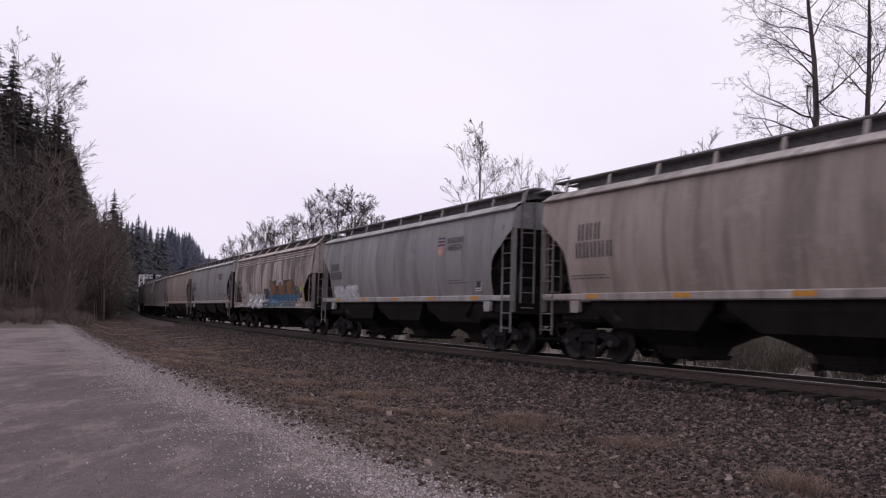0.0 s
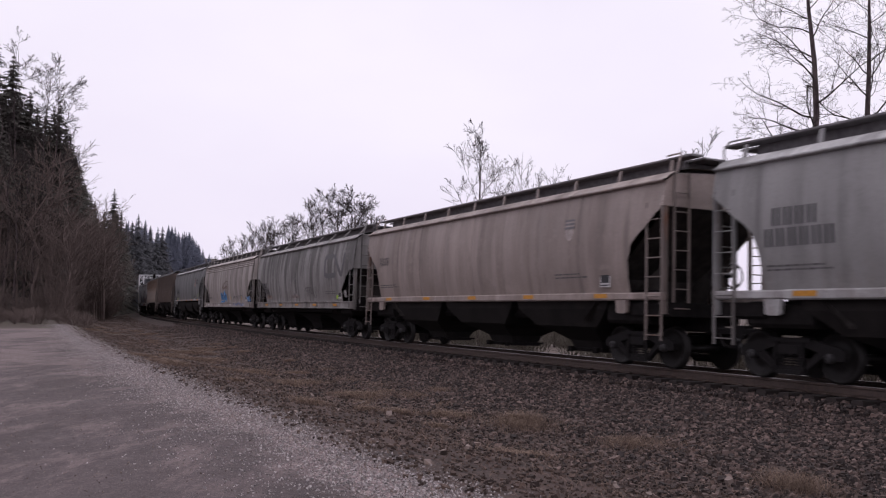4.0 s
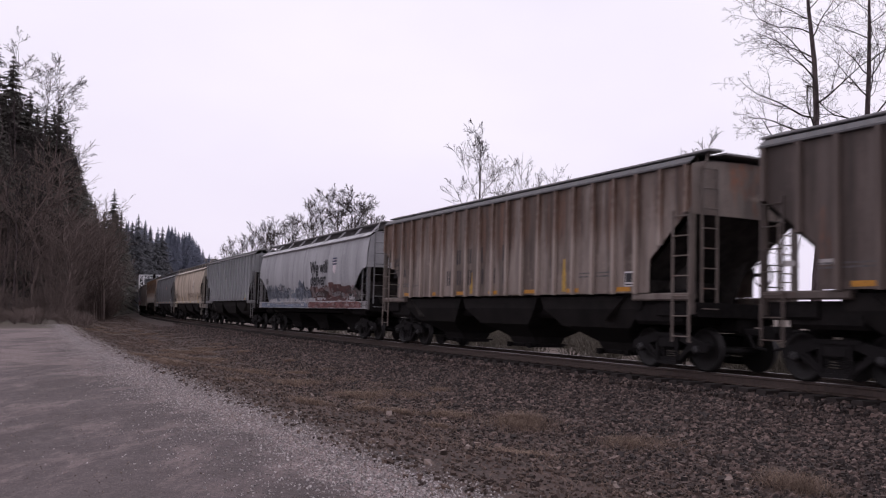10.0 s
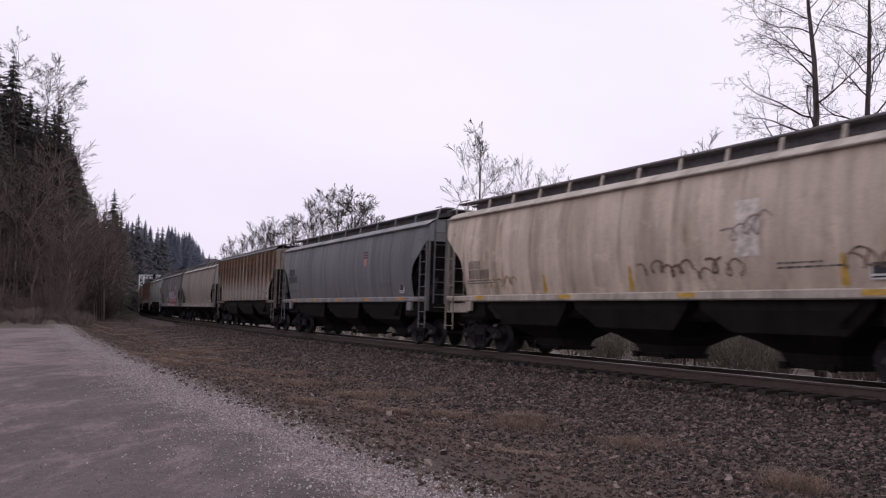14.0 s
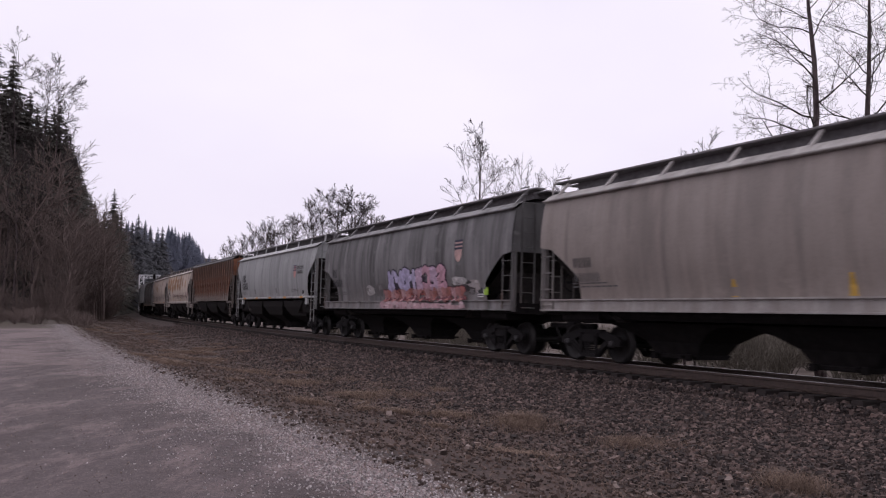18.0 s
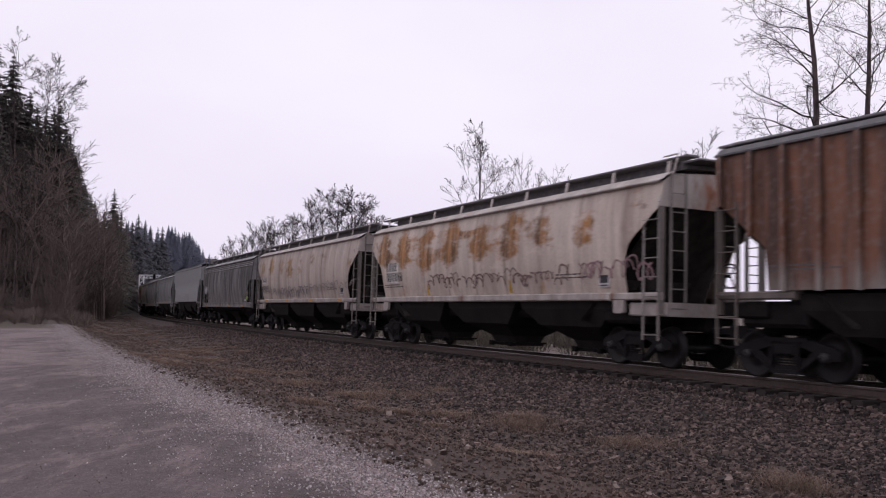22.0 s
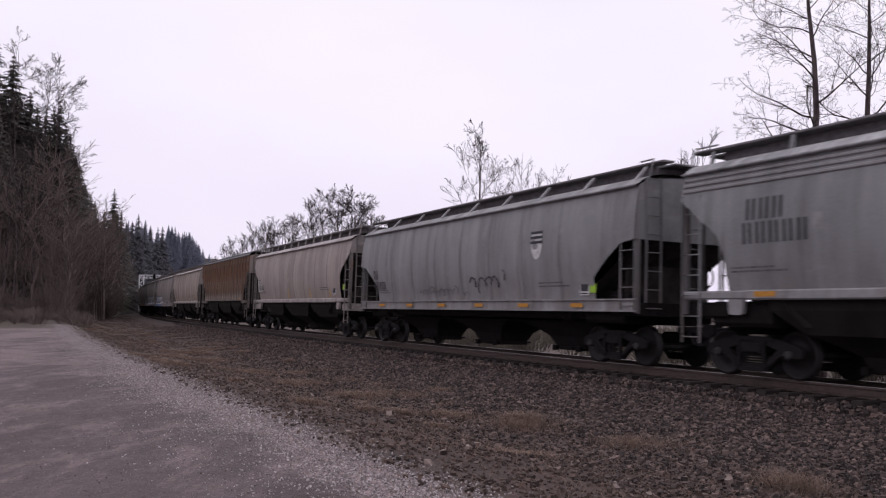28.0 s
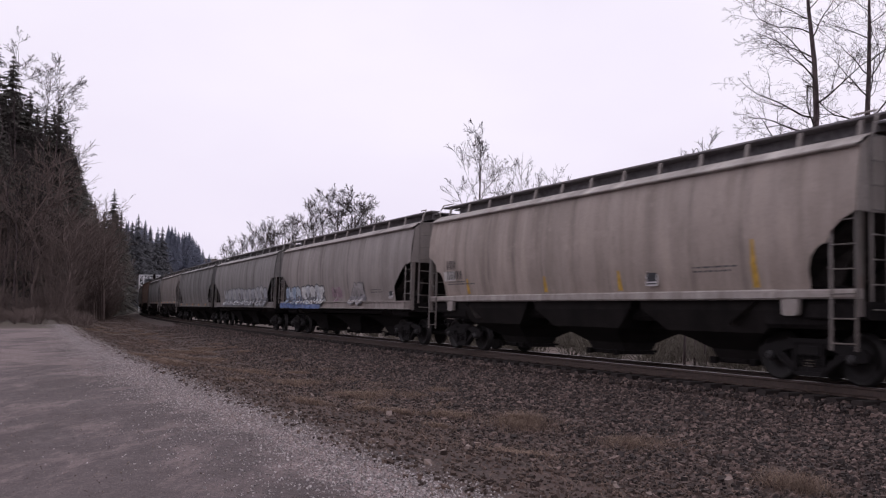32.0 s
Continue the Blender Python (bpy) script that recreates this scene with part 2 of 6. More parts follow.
def ground_z(x, y):
    off = off_track(x, y)
    z = PROFILE[-1][1]
    for (a, za), (b, zb) in zip(PROFILE, PROFILE[1:]):
        if off <= b:
            z = za + (zb - za) * max(0.0, off - a) / (b - a)
            break
    # the valley side: a wooded slope beyond the bend, to the left of the line
    d = math.hypot(x, y)
    lean = -x - 0.36 * y
    rise = smooth(4, 90, lean + 0.16 * (y - 130)) * smooth(85, 150, d) if y > 0 else 0.0
    clear = smooth(9, 45, off)
    z += rise * 26 * smooth(0, 120, lean + 40) * clear
    z += 34 * smooth(220, 500, y) * smooth(40, 150, -x) * clear
    if -2.0 < off < 11.2:
        k = smooth(11.2, 9.5, off) * smooth(1.9, 3.0, off)
        z += k * (0.05 * noise.noise((x * 0.5, y * 0.5, 0)) + 0.03 * noise.noise((x * 1.7, y * 1.7, 4)))
    elif off >= 11.2:
        z += 0.012 * noise.noise((x * 0.6, y * 0.6, 9))
    else:
        z += 0.25 * smooth(-5, -12, off) * noise.noise((x * 0.15, y * 0.15, 2))
    return z


def spaced(n, near, far, centre):
    k = math.asinh(far / near)
    return [centre + near * math.sinh(k * (2 * i / (n - 1) - 1)) for i in range(n)]


def ground_material():
    n = Nodes("verge_ground", 0.95)
    pos = n.c
    dist = n.t.nodes.new("ShaderNodeVectorMath")
    dist.operation = "DISTANCE"
    flat = n.t.nodes.new("ShaderNodeVectorMath")
    flat.operation = "MULTIPLY"
    flat.inputs[1].default_value = (1, 1, 0)
    n.link(pos, flat.inputs[0])
    n.link(flat.outputs[0], dist.inputs[0])
    dist.inputs[1].default_value = CENTRE
    off = n.math("SUBTRACT", dist.outputs["Value"], RADIUS)
    wob = n.math("MULTIPLY", n.math("SUBTRACT", n.noise(0.55, 5), 0.5), 2.6)
    wob2 = n.math("MULTIPLY", n.math("SUBTRACT", n.noise(3.5, 4), 0.5), 1.1)
    edge = n.math("ADD", off, n.math("ADD", wob, wob2))
    # crushed stone
    stone = n.mix(n.step(n.cells(26), 0.0, 1.0), (0.03, 0.024, 0.022), (0.17, 0.135, 0.12))
    # earth with dead grass and leaves
    earth = n.mix(n.step(n.noise(1.2, 5), 0.35, 0.65), (0.032, 0.021, 0.018), (0.085, 0.056, 0.046))
    earth = n.mix(n.step(n.noise(9, 5), 0.45, 0.7), earth, (0.16, 0.112, 0.09))
    earth = n.mix(n.math("MULTIPLY", n.step(n.noise(28, 4), 0.5, 0.62), 0.8), earth, (0.022, 0.016, 0.014))
    earth = n.mix(n.math("MULTIPLY", n.step(n.noise(75, 3), 0.55, 0.68), 0.5), earth, (0.2, 0.145, 0.122))
    yy = n.t.nodes.new("ShaderNodeSeparateXYZ")
    n.link(pos, yy.inputs[0])
    # worn grey road with pale gravel at its edge
    road = n.mix(n.step(n.noise(0.5, 5), 0.35, 0.65), (0.1, 0.09, 0.096), (0.15, 0.135, 0.143))
    road = n.mix(n.step(n.noise(5, 5), 0.45, 0.75), road, (0.2, 0.185, 0.2))
    road = n.mix(n.math("MULTIPLY", n.step(n.noise(70, 3), 0.5, 0.62), 0.65), road, (0.055, 0.05, 0.054))
    road = n.mix(n.math("MULTIPLY", n.step(n.noise(48, 4), 0.56, 0.68), 0.75), road, (0.3, 0.28, 0.29))
    streak = n.noise(1.0, 5, n.mapped((1.6, 0.5, 1), (3, 1, 0)), 0.7)
    road = n.mix(n.math("MULTIPLY", n.step(streak, 0.47, 0.62), 0.75), road, (0.36, 0.322, 0.33))
    road = n.mix(n.math("MULTIPLY", n.step(n.noise(0.45, 6, n.mapped((1, 0.5, 1), (9, 4, 0)), 0.7), 0.46, 0.62), 0.75), road, (0.07, 0.058, 0.058))
    road = n.mix(n.math("MULTIPLY", n.step(n.noise(2.4, 7, None, 0.78), 0.46, 0.62), 0.5), road, (0.085, 0.073, 0.076))
    road = n.mix(n.math("MULTIPLY", n.step(n.noise(7.5, 6, n.mapped((1, 0.55, 1), (2, 7, 0)), 0.75), 0.52, 0.66), 0.5), road, (0.29, 0.26, 0.265))
    road = n.mix(n.math("MULTIPLY", n.step(n.noise(150, 2), 0.5, 0.62), 0.5), road, (0.045, 0.04, 0.042))
    road = n.mix(n.math("MULTIPLY", n.step(n.noise(19, 5, None, 0.75), 0.5, 0.62), 0.45), road, (0.06, 0.053, 0.055))
    road = n.mix(n.math("MULTIPLY", n.step(n.noise(90, 3, n.mapped((1, 1, 1), (5, 3, 0))), 0.57, 0.66), 0.6), road, (0.4, 0.36, 0.37))
    # pale drifts, spreading wider farther along the road
    drift = n.math("ADD", n.noise(0.32, 6, n.mapped((1, 0.8, 1), (4, 2, 0)), 0.75), n.step(yy.outputs["Y"], 8, 30, -0.1, 0.08))
    road = n.mix(n.math("MULTIPLY", n.step(drift, 0.5, 0.64), 0.7), road, n.mix(n.step(n.noise(38, 4), 0.4, 0.65), (0.2, 0.178, 0.18), (0.5, 0.455, 0.46)))
    grit = n.mix(n.step(n.noise(45, 4), 0.42, 0.66), (0.14, 0.125, 0.127), (0.66, 0.61, 0.62))
    far = n.mix(n.step(n.noise(0.05, 5), 0.35, 0.65), (0.045, 0.035, 0.028), (0.075, 0.06, 0.045))
    sep = n.t.nodes.new("ShaderNodeSeparateXYZ")
    n.link(pos, sep.inputs[0])
    narrow = n.step(sep.outputs["Y"], 16, 48, 0.0, 3.6)
    col = n.mix(n.step(n.math("ADD", edge, narrow), 6.0, 7.6), stone, earth)
    col = n.mix(n.step(n.math("ADD", off, wob2), 10.5, 11.1), col, grit)
    lanes = n.math("ADD", off, n.math("MULTIPLY", n.math("ADD", wob, wob2), 0.8))
    col = n.mix(n.step(lanes, 11.3, 12.0), col, road)
    # beyond the line: damp pasture and brush
    grass = n.mix(n.step(n.noise(0.7, 5), 0.35, 0.65), (0.13, 0.115, 0.1), (0.2, 0.18, 0.16))
    col = n.mix(n.step(off, -5.0, -8.0), col, grass)
    end = n.math("ADD", sep.outputs["Y"], n.math("MULTIPLY", wob, 4.0))
    beyond = n.math("MULTIPLY", n.step(end, 52, 60), n.step(off, 7.0, 9.0))
    green = n.mix(n.step(n.noise(0.5, 4), 0.5, 0.65), (0.075, 0.055, 0.042), (0.075, 0.1, 0.025))
    green = n.mix(n.step(end, 66, 80), green, far)
    col = n.mix(beyond, col, green)
    col = n.mix(1.0, col, (0.6, 0.505, 0.485), "MULTIPLY")
    n.bump(n.noise(42, 4), 0.5, 0.015)
    return n.done(col)


def build_ground():
    us, vs = spaced(260, 1.3, 2600, 10.0), spaced(300, 3.0, 2600, 14.0)
    a = TRACK_TURN
    c, s_ = math.cos(a), math.sin(a)
    pts = [(u * c + v * s_, -u * s_ + v * c) for v in vs for u in us]
    g = Geo()
    n = len(us)
    g.v = [(x, y, ground_z(x, y)) for x, y in pts]
    g.f = [(j * n + i, j * n + i + 1, (j + 1) * n + i + 1, (j + 1) * n + i) for j in range(len(vs) - 1) for i in range(n - 1)]
    me = bpy.data.meshes.new("ground")
    me.from_pydata(g.v, [], g.f)
    me.materials.append(ground_material())
    for f in me.polygons:
        f.use_smooth = True
    tagged(new("ground", me), "brown verge, grey road edge and ballast slope beside a railway line", "ground", kind="structure")


build_ground()


# ---- the railway track ----
def rail_geo(off, drop):
    g = Geo()
    ss = [i * 4.0 - 560 for i in range(316)]
    base = [(-0.078, -0.205), (0.078, -0.205), (0.078, -0.188), (0.013, -0.158), (0.013, -0.058), (0.038, -0.046), (0.038, -0.006), (-0.038, -0.006),
            (-0.038, -0.046), (-0.013, -0.058), (-0.013, -0.158), (-0.078, -0.188)]
    g.loft([[on_track(s, off + a, b - drop) for a, b in base] for s in ss], True, True)
    return g


def head_geo(off, drop):
    g = Geo()
    ss = [i * 4.0 - 560 for i in range(316)]
    top = [(-0.034, -0.006), (0.034, -0.006), (0.031, 0.0), (-0.031, 0.0)]
    g.loft([[on_track(s, off + a, b - drop) for a, b in top] for s in ss], True, True)
    return g


LOW_RAIL = 0.05


def build_track():
    track = tagged(new("track"), "single railway track with rusty rails and dark timber ties on stone", "railway track", kind="structure")
    for off, drop in ((0.755, 0.0), (-0.755, LOW_RAIL)):
        rail = part("rail", rail_geo(off, drop), RAIL_SIDE, track, "rust-brown steel rail")
        part("rail_head", head_geo(off, drop), RAIL_TOP, rail, "polished running surface")
    ring = Geo().slab(0, 0, 0, 2.6, 0.23, 0.18, 0.015).mesh("tie", TIE)
    plate = Geo().slab(0, 0, 0, 0.36, 0.2, 0.018, 0.004).mesh("tie_plate", RAIL_SIDE)
    rnd = random.Random(5)
    for i in range(150):
        s = -26 + i * 0.5
        m = track_pose(s + rnd.uniform(-0.03, 0.03), -0.322) @ pose(0, rnd.uniform(-0.04, 0.04), 0, 0, 0, 90 + rnd.uniform(-1.2, 1.2))
        part("tie", ring, None, track, m=m)
        part("tie_plate", plate, None, track, m=track_pose(s, -0.222) @ pose(0, 0.755, 0.008, 0, 0, 90))
    rest = Geo()
    for i in range(1000):
        s = 49 + i * 0.6 if i < 800 else -26.6 - (i - 800) * 1.2
        p = track_pose(s, -0.322) @ pose(0, 0, 0, 0, 0, 90)
        b = Geo().box(0, 0, 0, 2.6, 0.23, 0.18)
        rest.add([p @ Vector(v) for v in b.v], b.f)
    tagged(part("tie_rows", rest, TIE, track, "dark timber ties"), kind="stuff")


build_track()


def scattered_stones(name, label, count, place, size, material, seed, category="stones"):
    """Many small broken stones in one mesh."""
    r = np.random.RandomState(seed)
    cube = np.array([(i, j, k) for i in (-1, 1) for j in (-1, 1) for k in (-1, 1)], float)
    quads = np.array([(0, 1, 3, 2), (4, 6, 7, 5), (0, 4, 5, 1), (2, 3, 7, 6), (0, 2, 6, 4), (1, 5, 7, 3)])
    spots = np.array([place(r) for _ in range(count)])
    half = size * np.exp(np.clip(r.normal(0, 0.33, count), -1, 0.75)) / 2
    v = cube[None] * (1 + r.uniform(-0.45, 0.25, (count, 8, 3))) * half[:, None, None] * r.uniform(0.6, 1.2, (count, 1, 3))
    a, b = r.uniform(0, 6.28, count), r.uniform(-0.7, 0.7, count)
    ca, sa, cb, sb = np.cos(a), np.sin(a), np.cos(b), np.sin(b)
    x, y, z = v[..., 0], v[..., 1], v[..., 2]
    y, z = y * cb[:, None] - z * sb[:, None], y * sb[:, None] + z * cb[:, None]
    x, y = x * ca[:, None] - y * sa[:, None], x * sa[:, None] + y * ca[:, None]
    v = np.stack([x, y, z], -1) + spots[:, None, :]
    f = quads[None] + 8 * np.arange(count)[:, None, None]
    me = bpy.data.meshes.new(name)
    me.from_pydata(v.reshape(-1, 3).tolist(), [], f.reshape(-1, 4).tolist())
    me.materials.append(material)
    return tagged(new(name, me), label, category, kind="stuff")


def stone_material(name, dark, light, power=1.0):
    n = Nodes(name, 0.9)
    k = n.math("POWER", n.island(), power)
    col = n.mix(k, dark, light)
    col = n.mix(n.math("MULTIPLY", n.noise(40, 3), 0.5), col, dark)
    n.bump(n.noise(70, 3), 0.4, 0.006)
    return n.done(col)


def spot(r, lo, hi, ahead, bias=1.0):
    s = -27 + ahead * r.uniform() ** bias
    off = r.uniform(lo, hi)
    p = on_track(s, off)
    return p.x, p.y, ground_z(p.x, p.y) + 0.008


BALLAST = stone_material("ballast_stone", (0.022, 0.0155, 0.014), (0.24, 0.17, 0.148), 2.3)
COBBLE = stone_material("brown_cobble", (0.07, 0.05, 0.042), (0.34, 0.27, 0.24), 1.3)
GRAVEL = stone_material("pale_gravel", (0.16, 0.142, 0.14), (0.66, 0.6, 0.59), 1.5)


def edge_spot(r):
    """Thickest on the shoulder, in drifts that thin out on to the road and into the grass."""
    while True:
        p = on_track(-27 + 72 * r.uniform() ** 1.4, 11.1 + 0.45 * r.normal(0, 1.0) + 1.3 * max(0.0, r.normal(0, 0.8)))
        off = off_track(p.x, p.y)
        drift = noise.noise((p.x * 0.55, p.y * 0.35, 3)) + 0.6 * noise.noise((p.x * 1.6, p.y * 1.1, 8))
        if r.uniform() < 1.05 - 0.55 * max(0.0, off - 11.0) + 0.75 * drift:
            return p.x, p.y, ground_z(p.x, p.y) + 0.003


def ballast_spot(r):
    while True:
        s = -27 + 75 * r.uniform() ** 1.5
        off = r.uniform(1.3, 8.6)
        p = on_track(s, off)
        reach = off + 3.6 * smooth(16, 48, p.y)
        if reach < 6.0 or r.uniform() < (8.8 - reach) / 4.5:
            return p.x, p.y, ground_z(p.x, p.y) + 0.006


scattered_stones("ballast_stones", "dark grey crushed stone ballast sloping down from the track", 84000, ballast_spot, 0.041, BALLAST, 11)
scattered_stones("far_side_ballast", "dark grey crushed stone between and behind the rails", 5000, lambda r: spot(r, -3.2, 0.7, 60, 1.2), 0.06, BALLAST, 12)
scattered_stones("verge_gravel", "pale loose gravel along the edge of the road", 60000,
                 lambda r: edge_spot(r), 0.012, GRAVEL, 13)
scattered_stones("road_grit", "small loose stones lying on the grey road", 9000, lambda r: spot(r, 11.5, 17.5, 45, 1.5), 0.007, COBBLE, 14)
scattered_stones("road_chips", "pale stone chips lying on the grey road", 4500, lambda r: spot(r, 11.5, 17.0, 40, 1.5), 0.006, GRAVEL, 18)
scattered_stones("verge_stones", "stray pale and brown stones in the ditch", 260, lambda r: spot(r, 6.4, 10.4, 45, 1.3), 0.055, COBBLE, 15)


def litter_spot(r):
    while True:
        p = on_track(-26 + 150 * r.uniform() ** 1.7, r.uniform(3.2, 11.0))
        off = off_track(p.x, p.y)
        if off + 3.6 * smooth(16, 48, p.y) > 5.6 and (off < 10.2 or r.uniform() < 0.35):
            return p.x, p.y, ground_z(p.x, p.y) + 0.004


LITTER = stone_material("leaf_litter", (0.03, 0.019, 0.0155), (0.15, 0.1, 0.08), 1.6)
scattered_stones("leaf_litter", "dead leaves, twigs and clods on the brown verge", 42000, litter_spot, 0.034, LITTER, 16, "leaf litter")
scattered_stones("tie_ballast", "dark crushed stone packed round the tie ends", 16000, lambda r: spot(r, 0.87, 2.0, 80, 1.4)[:2] + (-0.265 - 0.06 * r.uniform() ** 0.7,), 0.05, BALLAST, 17)
# ---- the hopper train ----
SILL_Z, EAVE_Z, RIB_EAVE = 1.66, 4.11, 4.36
cache = {}


def kept(key, make):
    if key not in cache:
        cache[key] = make()
    return cache[key]


def bulge(z, ribbed):
    """Half width of the car side at height z."""
    if ribbed:
        return 1.55
    t = min(1.0, max(0.0, (z - SILL_Z) / (EAVE_Z - SILL_Z)))
    return 1.45 + 0.62 * t * (1 - t) + 0.03 * t


CUTS = {
    "deep": ((0, 2.88), (0.5, 2.8), (1.0, 2.5), (1.38, 2.22), (1.6, 2.05), (1.62, 1.6)),
    "tall": ((0, 3.55), (0.3, 3.34), (0.55, 3.12), (0.85, 2.93), (1.05, 2.74), (1.17, 2.4), (1.21, 2.05), (1.22, 1.7)),
    "lobed": ((0, 2.98), (0.3, 2.84), (0.52, 2.66), (0.6, 2.47), (0.8, 2.42), (0.96, 2.24), (1.03, 2.02), (1.04, 1.7)),
}


def low_edge(x, xe, ribbed, z_low, cut):
    """Bottom of the side sheet: cut away towards the car's ends."""
    d = max(0.0, xe - abs(x))
    if ribbed:
        return z_low if d > 1.3 else 3.45 - 1.05 * d / 1.3
    line = CUTS[cut]
    if d > line[-1][0]:
        return z_low
    for (a, za), (b, zb) in zip(line, line[1:]):
        if d <= b:
            return za + (zb - za) * (d - a) / (b - a)
    return z_low


def side_sheet(xe, ribbed, sign, z_low, seams, cut):
    g = Geo()
    xs = [-xe + 2 * xe * i / 44 for i in range(45)]
    for e in (-1, 1):
        xs += [e * (xe - q) for q in [c[0] for c in CUTS[cut]] + [CUTS[cut][-1][0] + 0.001, 1.3, 1.301]]
    for q in seams:
        xs += [q - 0.035, q, q + 0.035]
    xs = sorted(set(round(x, 3) for x in xs))
    seam = set(round(q, 3) for q in seams)
    nz = 2 if ribbed else 9
    top = RIB_EAVE if ribbed else EAVE_Z
    rings = []
    for x in xs:
        zl = low_edge(x, xe, ribbed, z_low, cut)
        rings.append([(x, sign * (bulge(zl + (top - zl) * j / nz, ribbed) - (0.014 if x in seam else 0)), zl + (top - zl) * j / nz) for j in range(nz + 1)])
    return g.loft(rings)


def roof_geo(xe, flat):
    g = Geo()
    if flat:
        half = [(1.55, 4.33), (1.63, 4.34), (1.63, 4.38), (1.57, 4.4), (1.47, 4.51), (1.1, 4.57), (0, 4.6)]
    else:
        half = [(1.5, 4.075), (1.585, 4.09), (1.585, 4.13), (1.5, 4.15), (1.42, 4.23), (1.2, 4.34), (0.8, 4.43), (0, 4.47)]
    ring = half + [(-y, z) for y, z in half[-2::-1]]
    return g.loft([[(x, y, z) for y, z in ring] for x in (-xe, -xe * 0.5, 0, xe * 0.5, xe)], False)


def end_wall_geo(e, xe, ribbed, flat, z0):
    g = Geo()
    w = bulge(3.2, ribbed) - 0.01
    top = [(w, z0), (bulge(EAVE_Z, ribbed) - 0.01, 4.35 if flat else 4.1), (1.2, 4.43 if flat else 4.29), (0, 4.5 if flat else 4.38)]
    ring = top + [(-y, z) for y, z in top[-2::-1]]
    return g.loft([[(e * (xe - 0.01), y, z) for y, z in ring], [(e * (xe - 0.06), y, z) for y, z in ring]], True, True)


def slope_geo(e, xe, top):
    g = Geo()
    a, b = (e * (xe - 0.05), top), (e * (xe - 3.0), 1.05)
    return g.loft([[(a[0], -1.44, a[1]), (a[0], 1.44, a[1])], [(b[0], -1.44, b[1]), (b[0], 1.44, b[1])], [(b[0], -1.44, b[1] - 0.06), (b[0], 1.44, b[1] - 0.06)],
                   [(a[0], -1.44, a[1] - 0.06), (a[0], 1.44, a[1] - 0.06)]], False)


def stiffener_geo(e, xe, y):
    """The web under the slope sheet, with its lightening of depth."""
    g = Geo()
    ring = [(e * (xe - 0.7), 2.45), (e * (xe - 0.95), 1.9), (e * (xe - 1.25), 1.3), (e * (xe - 2.2), 1.3), (e * (xe - 2.0), 1.6), (e * (xe - 1.35), 2.1)]
    return g.prism(ring, y - 0.03, y + 0.03)


def ladder_geo(z0, z1, width, along="x"):
    g = Geo()
    for q in (-width / 2, width / 2):
        g.box(q, 0, (z0 + z1) / 2, 0.045, 0.03, z1 - z0)
    z = z0 + 0.12
    while z < z1:
        g.tube([(-width / 2, 0.03, z), (width / 2, 0.03, z)], 0.014, 5)
        z += 0.42
    return g


def side_frame_geo():
    g = Geo()
    upper = [(-1.2, 0.56), (-1.1, 0.64), (-0.45, 0.78), (0.45, 0.78), (1.1, 0.64), (1.2, 0.56), (1.18, 0.42), (1.0, 0.4), (0.75, 0.5), (0.4, 0.62), (-0.4, 0.62), (-0.75, 0.5), (-1.0, 0.4), (-1.18, 0.42)]
    g.prism(upper, -0.05, 0.05)
    g.prism([(-0.78, 0.5), (-0.6, 0.54), (-0.3, 0.27), (0.3, 0.27), (0.6, 0.54), (0.78, 0.5), (0.36, 0.14), (-0.36, 0.14)], -0.05, 0.05)
    top = [(-0.5, 0.8), (0.5, 0.8), (0.5, 0.72), (-0.5, 0.72)]
    g.prism(top, -0.085, 0.085)
    g.prism([(-0.3, 0.12), (0.3, 0.12), (0.3, 0.2), (-0.3, 0.2)], -0.085, 0.085)
    for e in (-1, 1):
        g.prism([(e * 0.3, 0.2), (e * 0.36, 0.2), (e * 0.76, 0.46), (e * 0.7, 0.5)], 0.05, 0.09)
        g.prism([(e * 0.28, 0.2), (e * 0.34, 0.2), (e * 0.34, 0.72), (e * 0.28, 0.72)], 0.05, 0.1)
    return g


def springs_geo():
    g = Geo()
    for x in (-0.17, 0, 0.17):
        z = 0.21
        while z < 0.5:
            g.tube([(x, 0, z), (x, 0, z + 0.03)], 0.07, 8)
            z += 0.05
    g.box(0, 0, 0.58, 0.5, 0.2, 0.16)
    return g


def wheelset_geo():
    g = Geo()
    g.tube([(0, -1.02, 0), (0, 1.02, 0)], 0.085, 8)
    for e in (-1, 1):
        prof = [(0.70, 0.484), (0.728, 0.484), (0.738, 0.46), (0.83, 0.455), (0.835, 0.4), (0.8, 0.385), (0.775, 0.2), (0.84, 0.14), (0.84, 0.09)]
        rings = [[(r * math.cos(6.2832 * k / 24), e * y, r * math.sin(6.2832 * k / 24)) for k in range(24)] for y, r in prof]
        back = [[(r * math.cos(6.2832 * k / 24), e * y, r * math.sin(6.2832 * k / 24)) for k in range(24)] for y, r in ((0.70, 0.484), (0.69, 0.4), (0.72, 0.2), (0.7, 0.09))]
        g.loft(rings, True)
        g.loft(back, True)
    return g


def cap_geo():
    g = Geo()
    for e in (-1, 1):
        g.tube([(0, e * 1.0, 0), (0, e * 1.1, 0), (0, e * 1.13, 0)], [0.095, 0.09, 0.04], 10)
        for k in range(3):
            a = 2.094 * k
            g.tube([(0.055 * math.cos(a), e * 1.12, 0.055 * math.sin(a)), (0.055 * math.cos(a), e * 1.145, 0.055 * math.sin(a))], 0.018, 5)
    return g


wheels = []


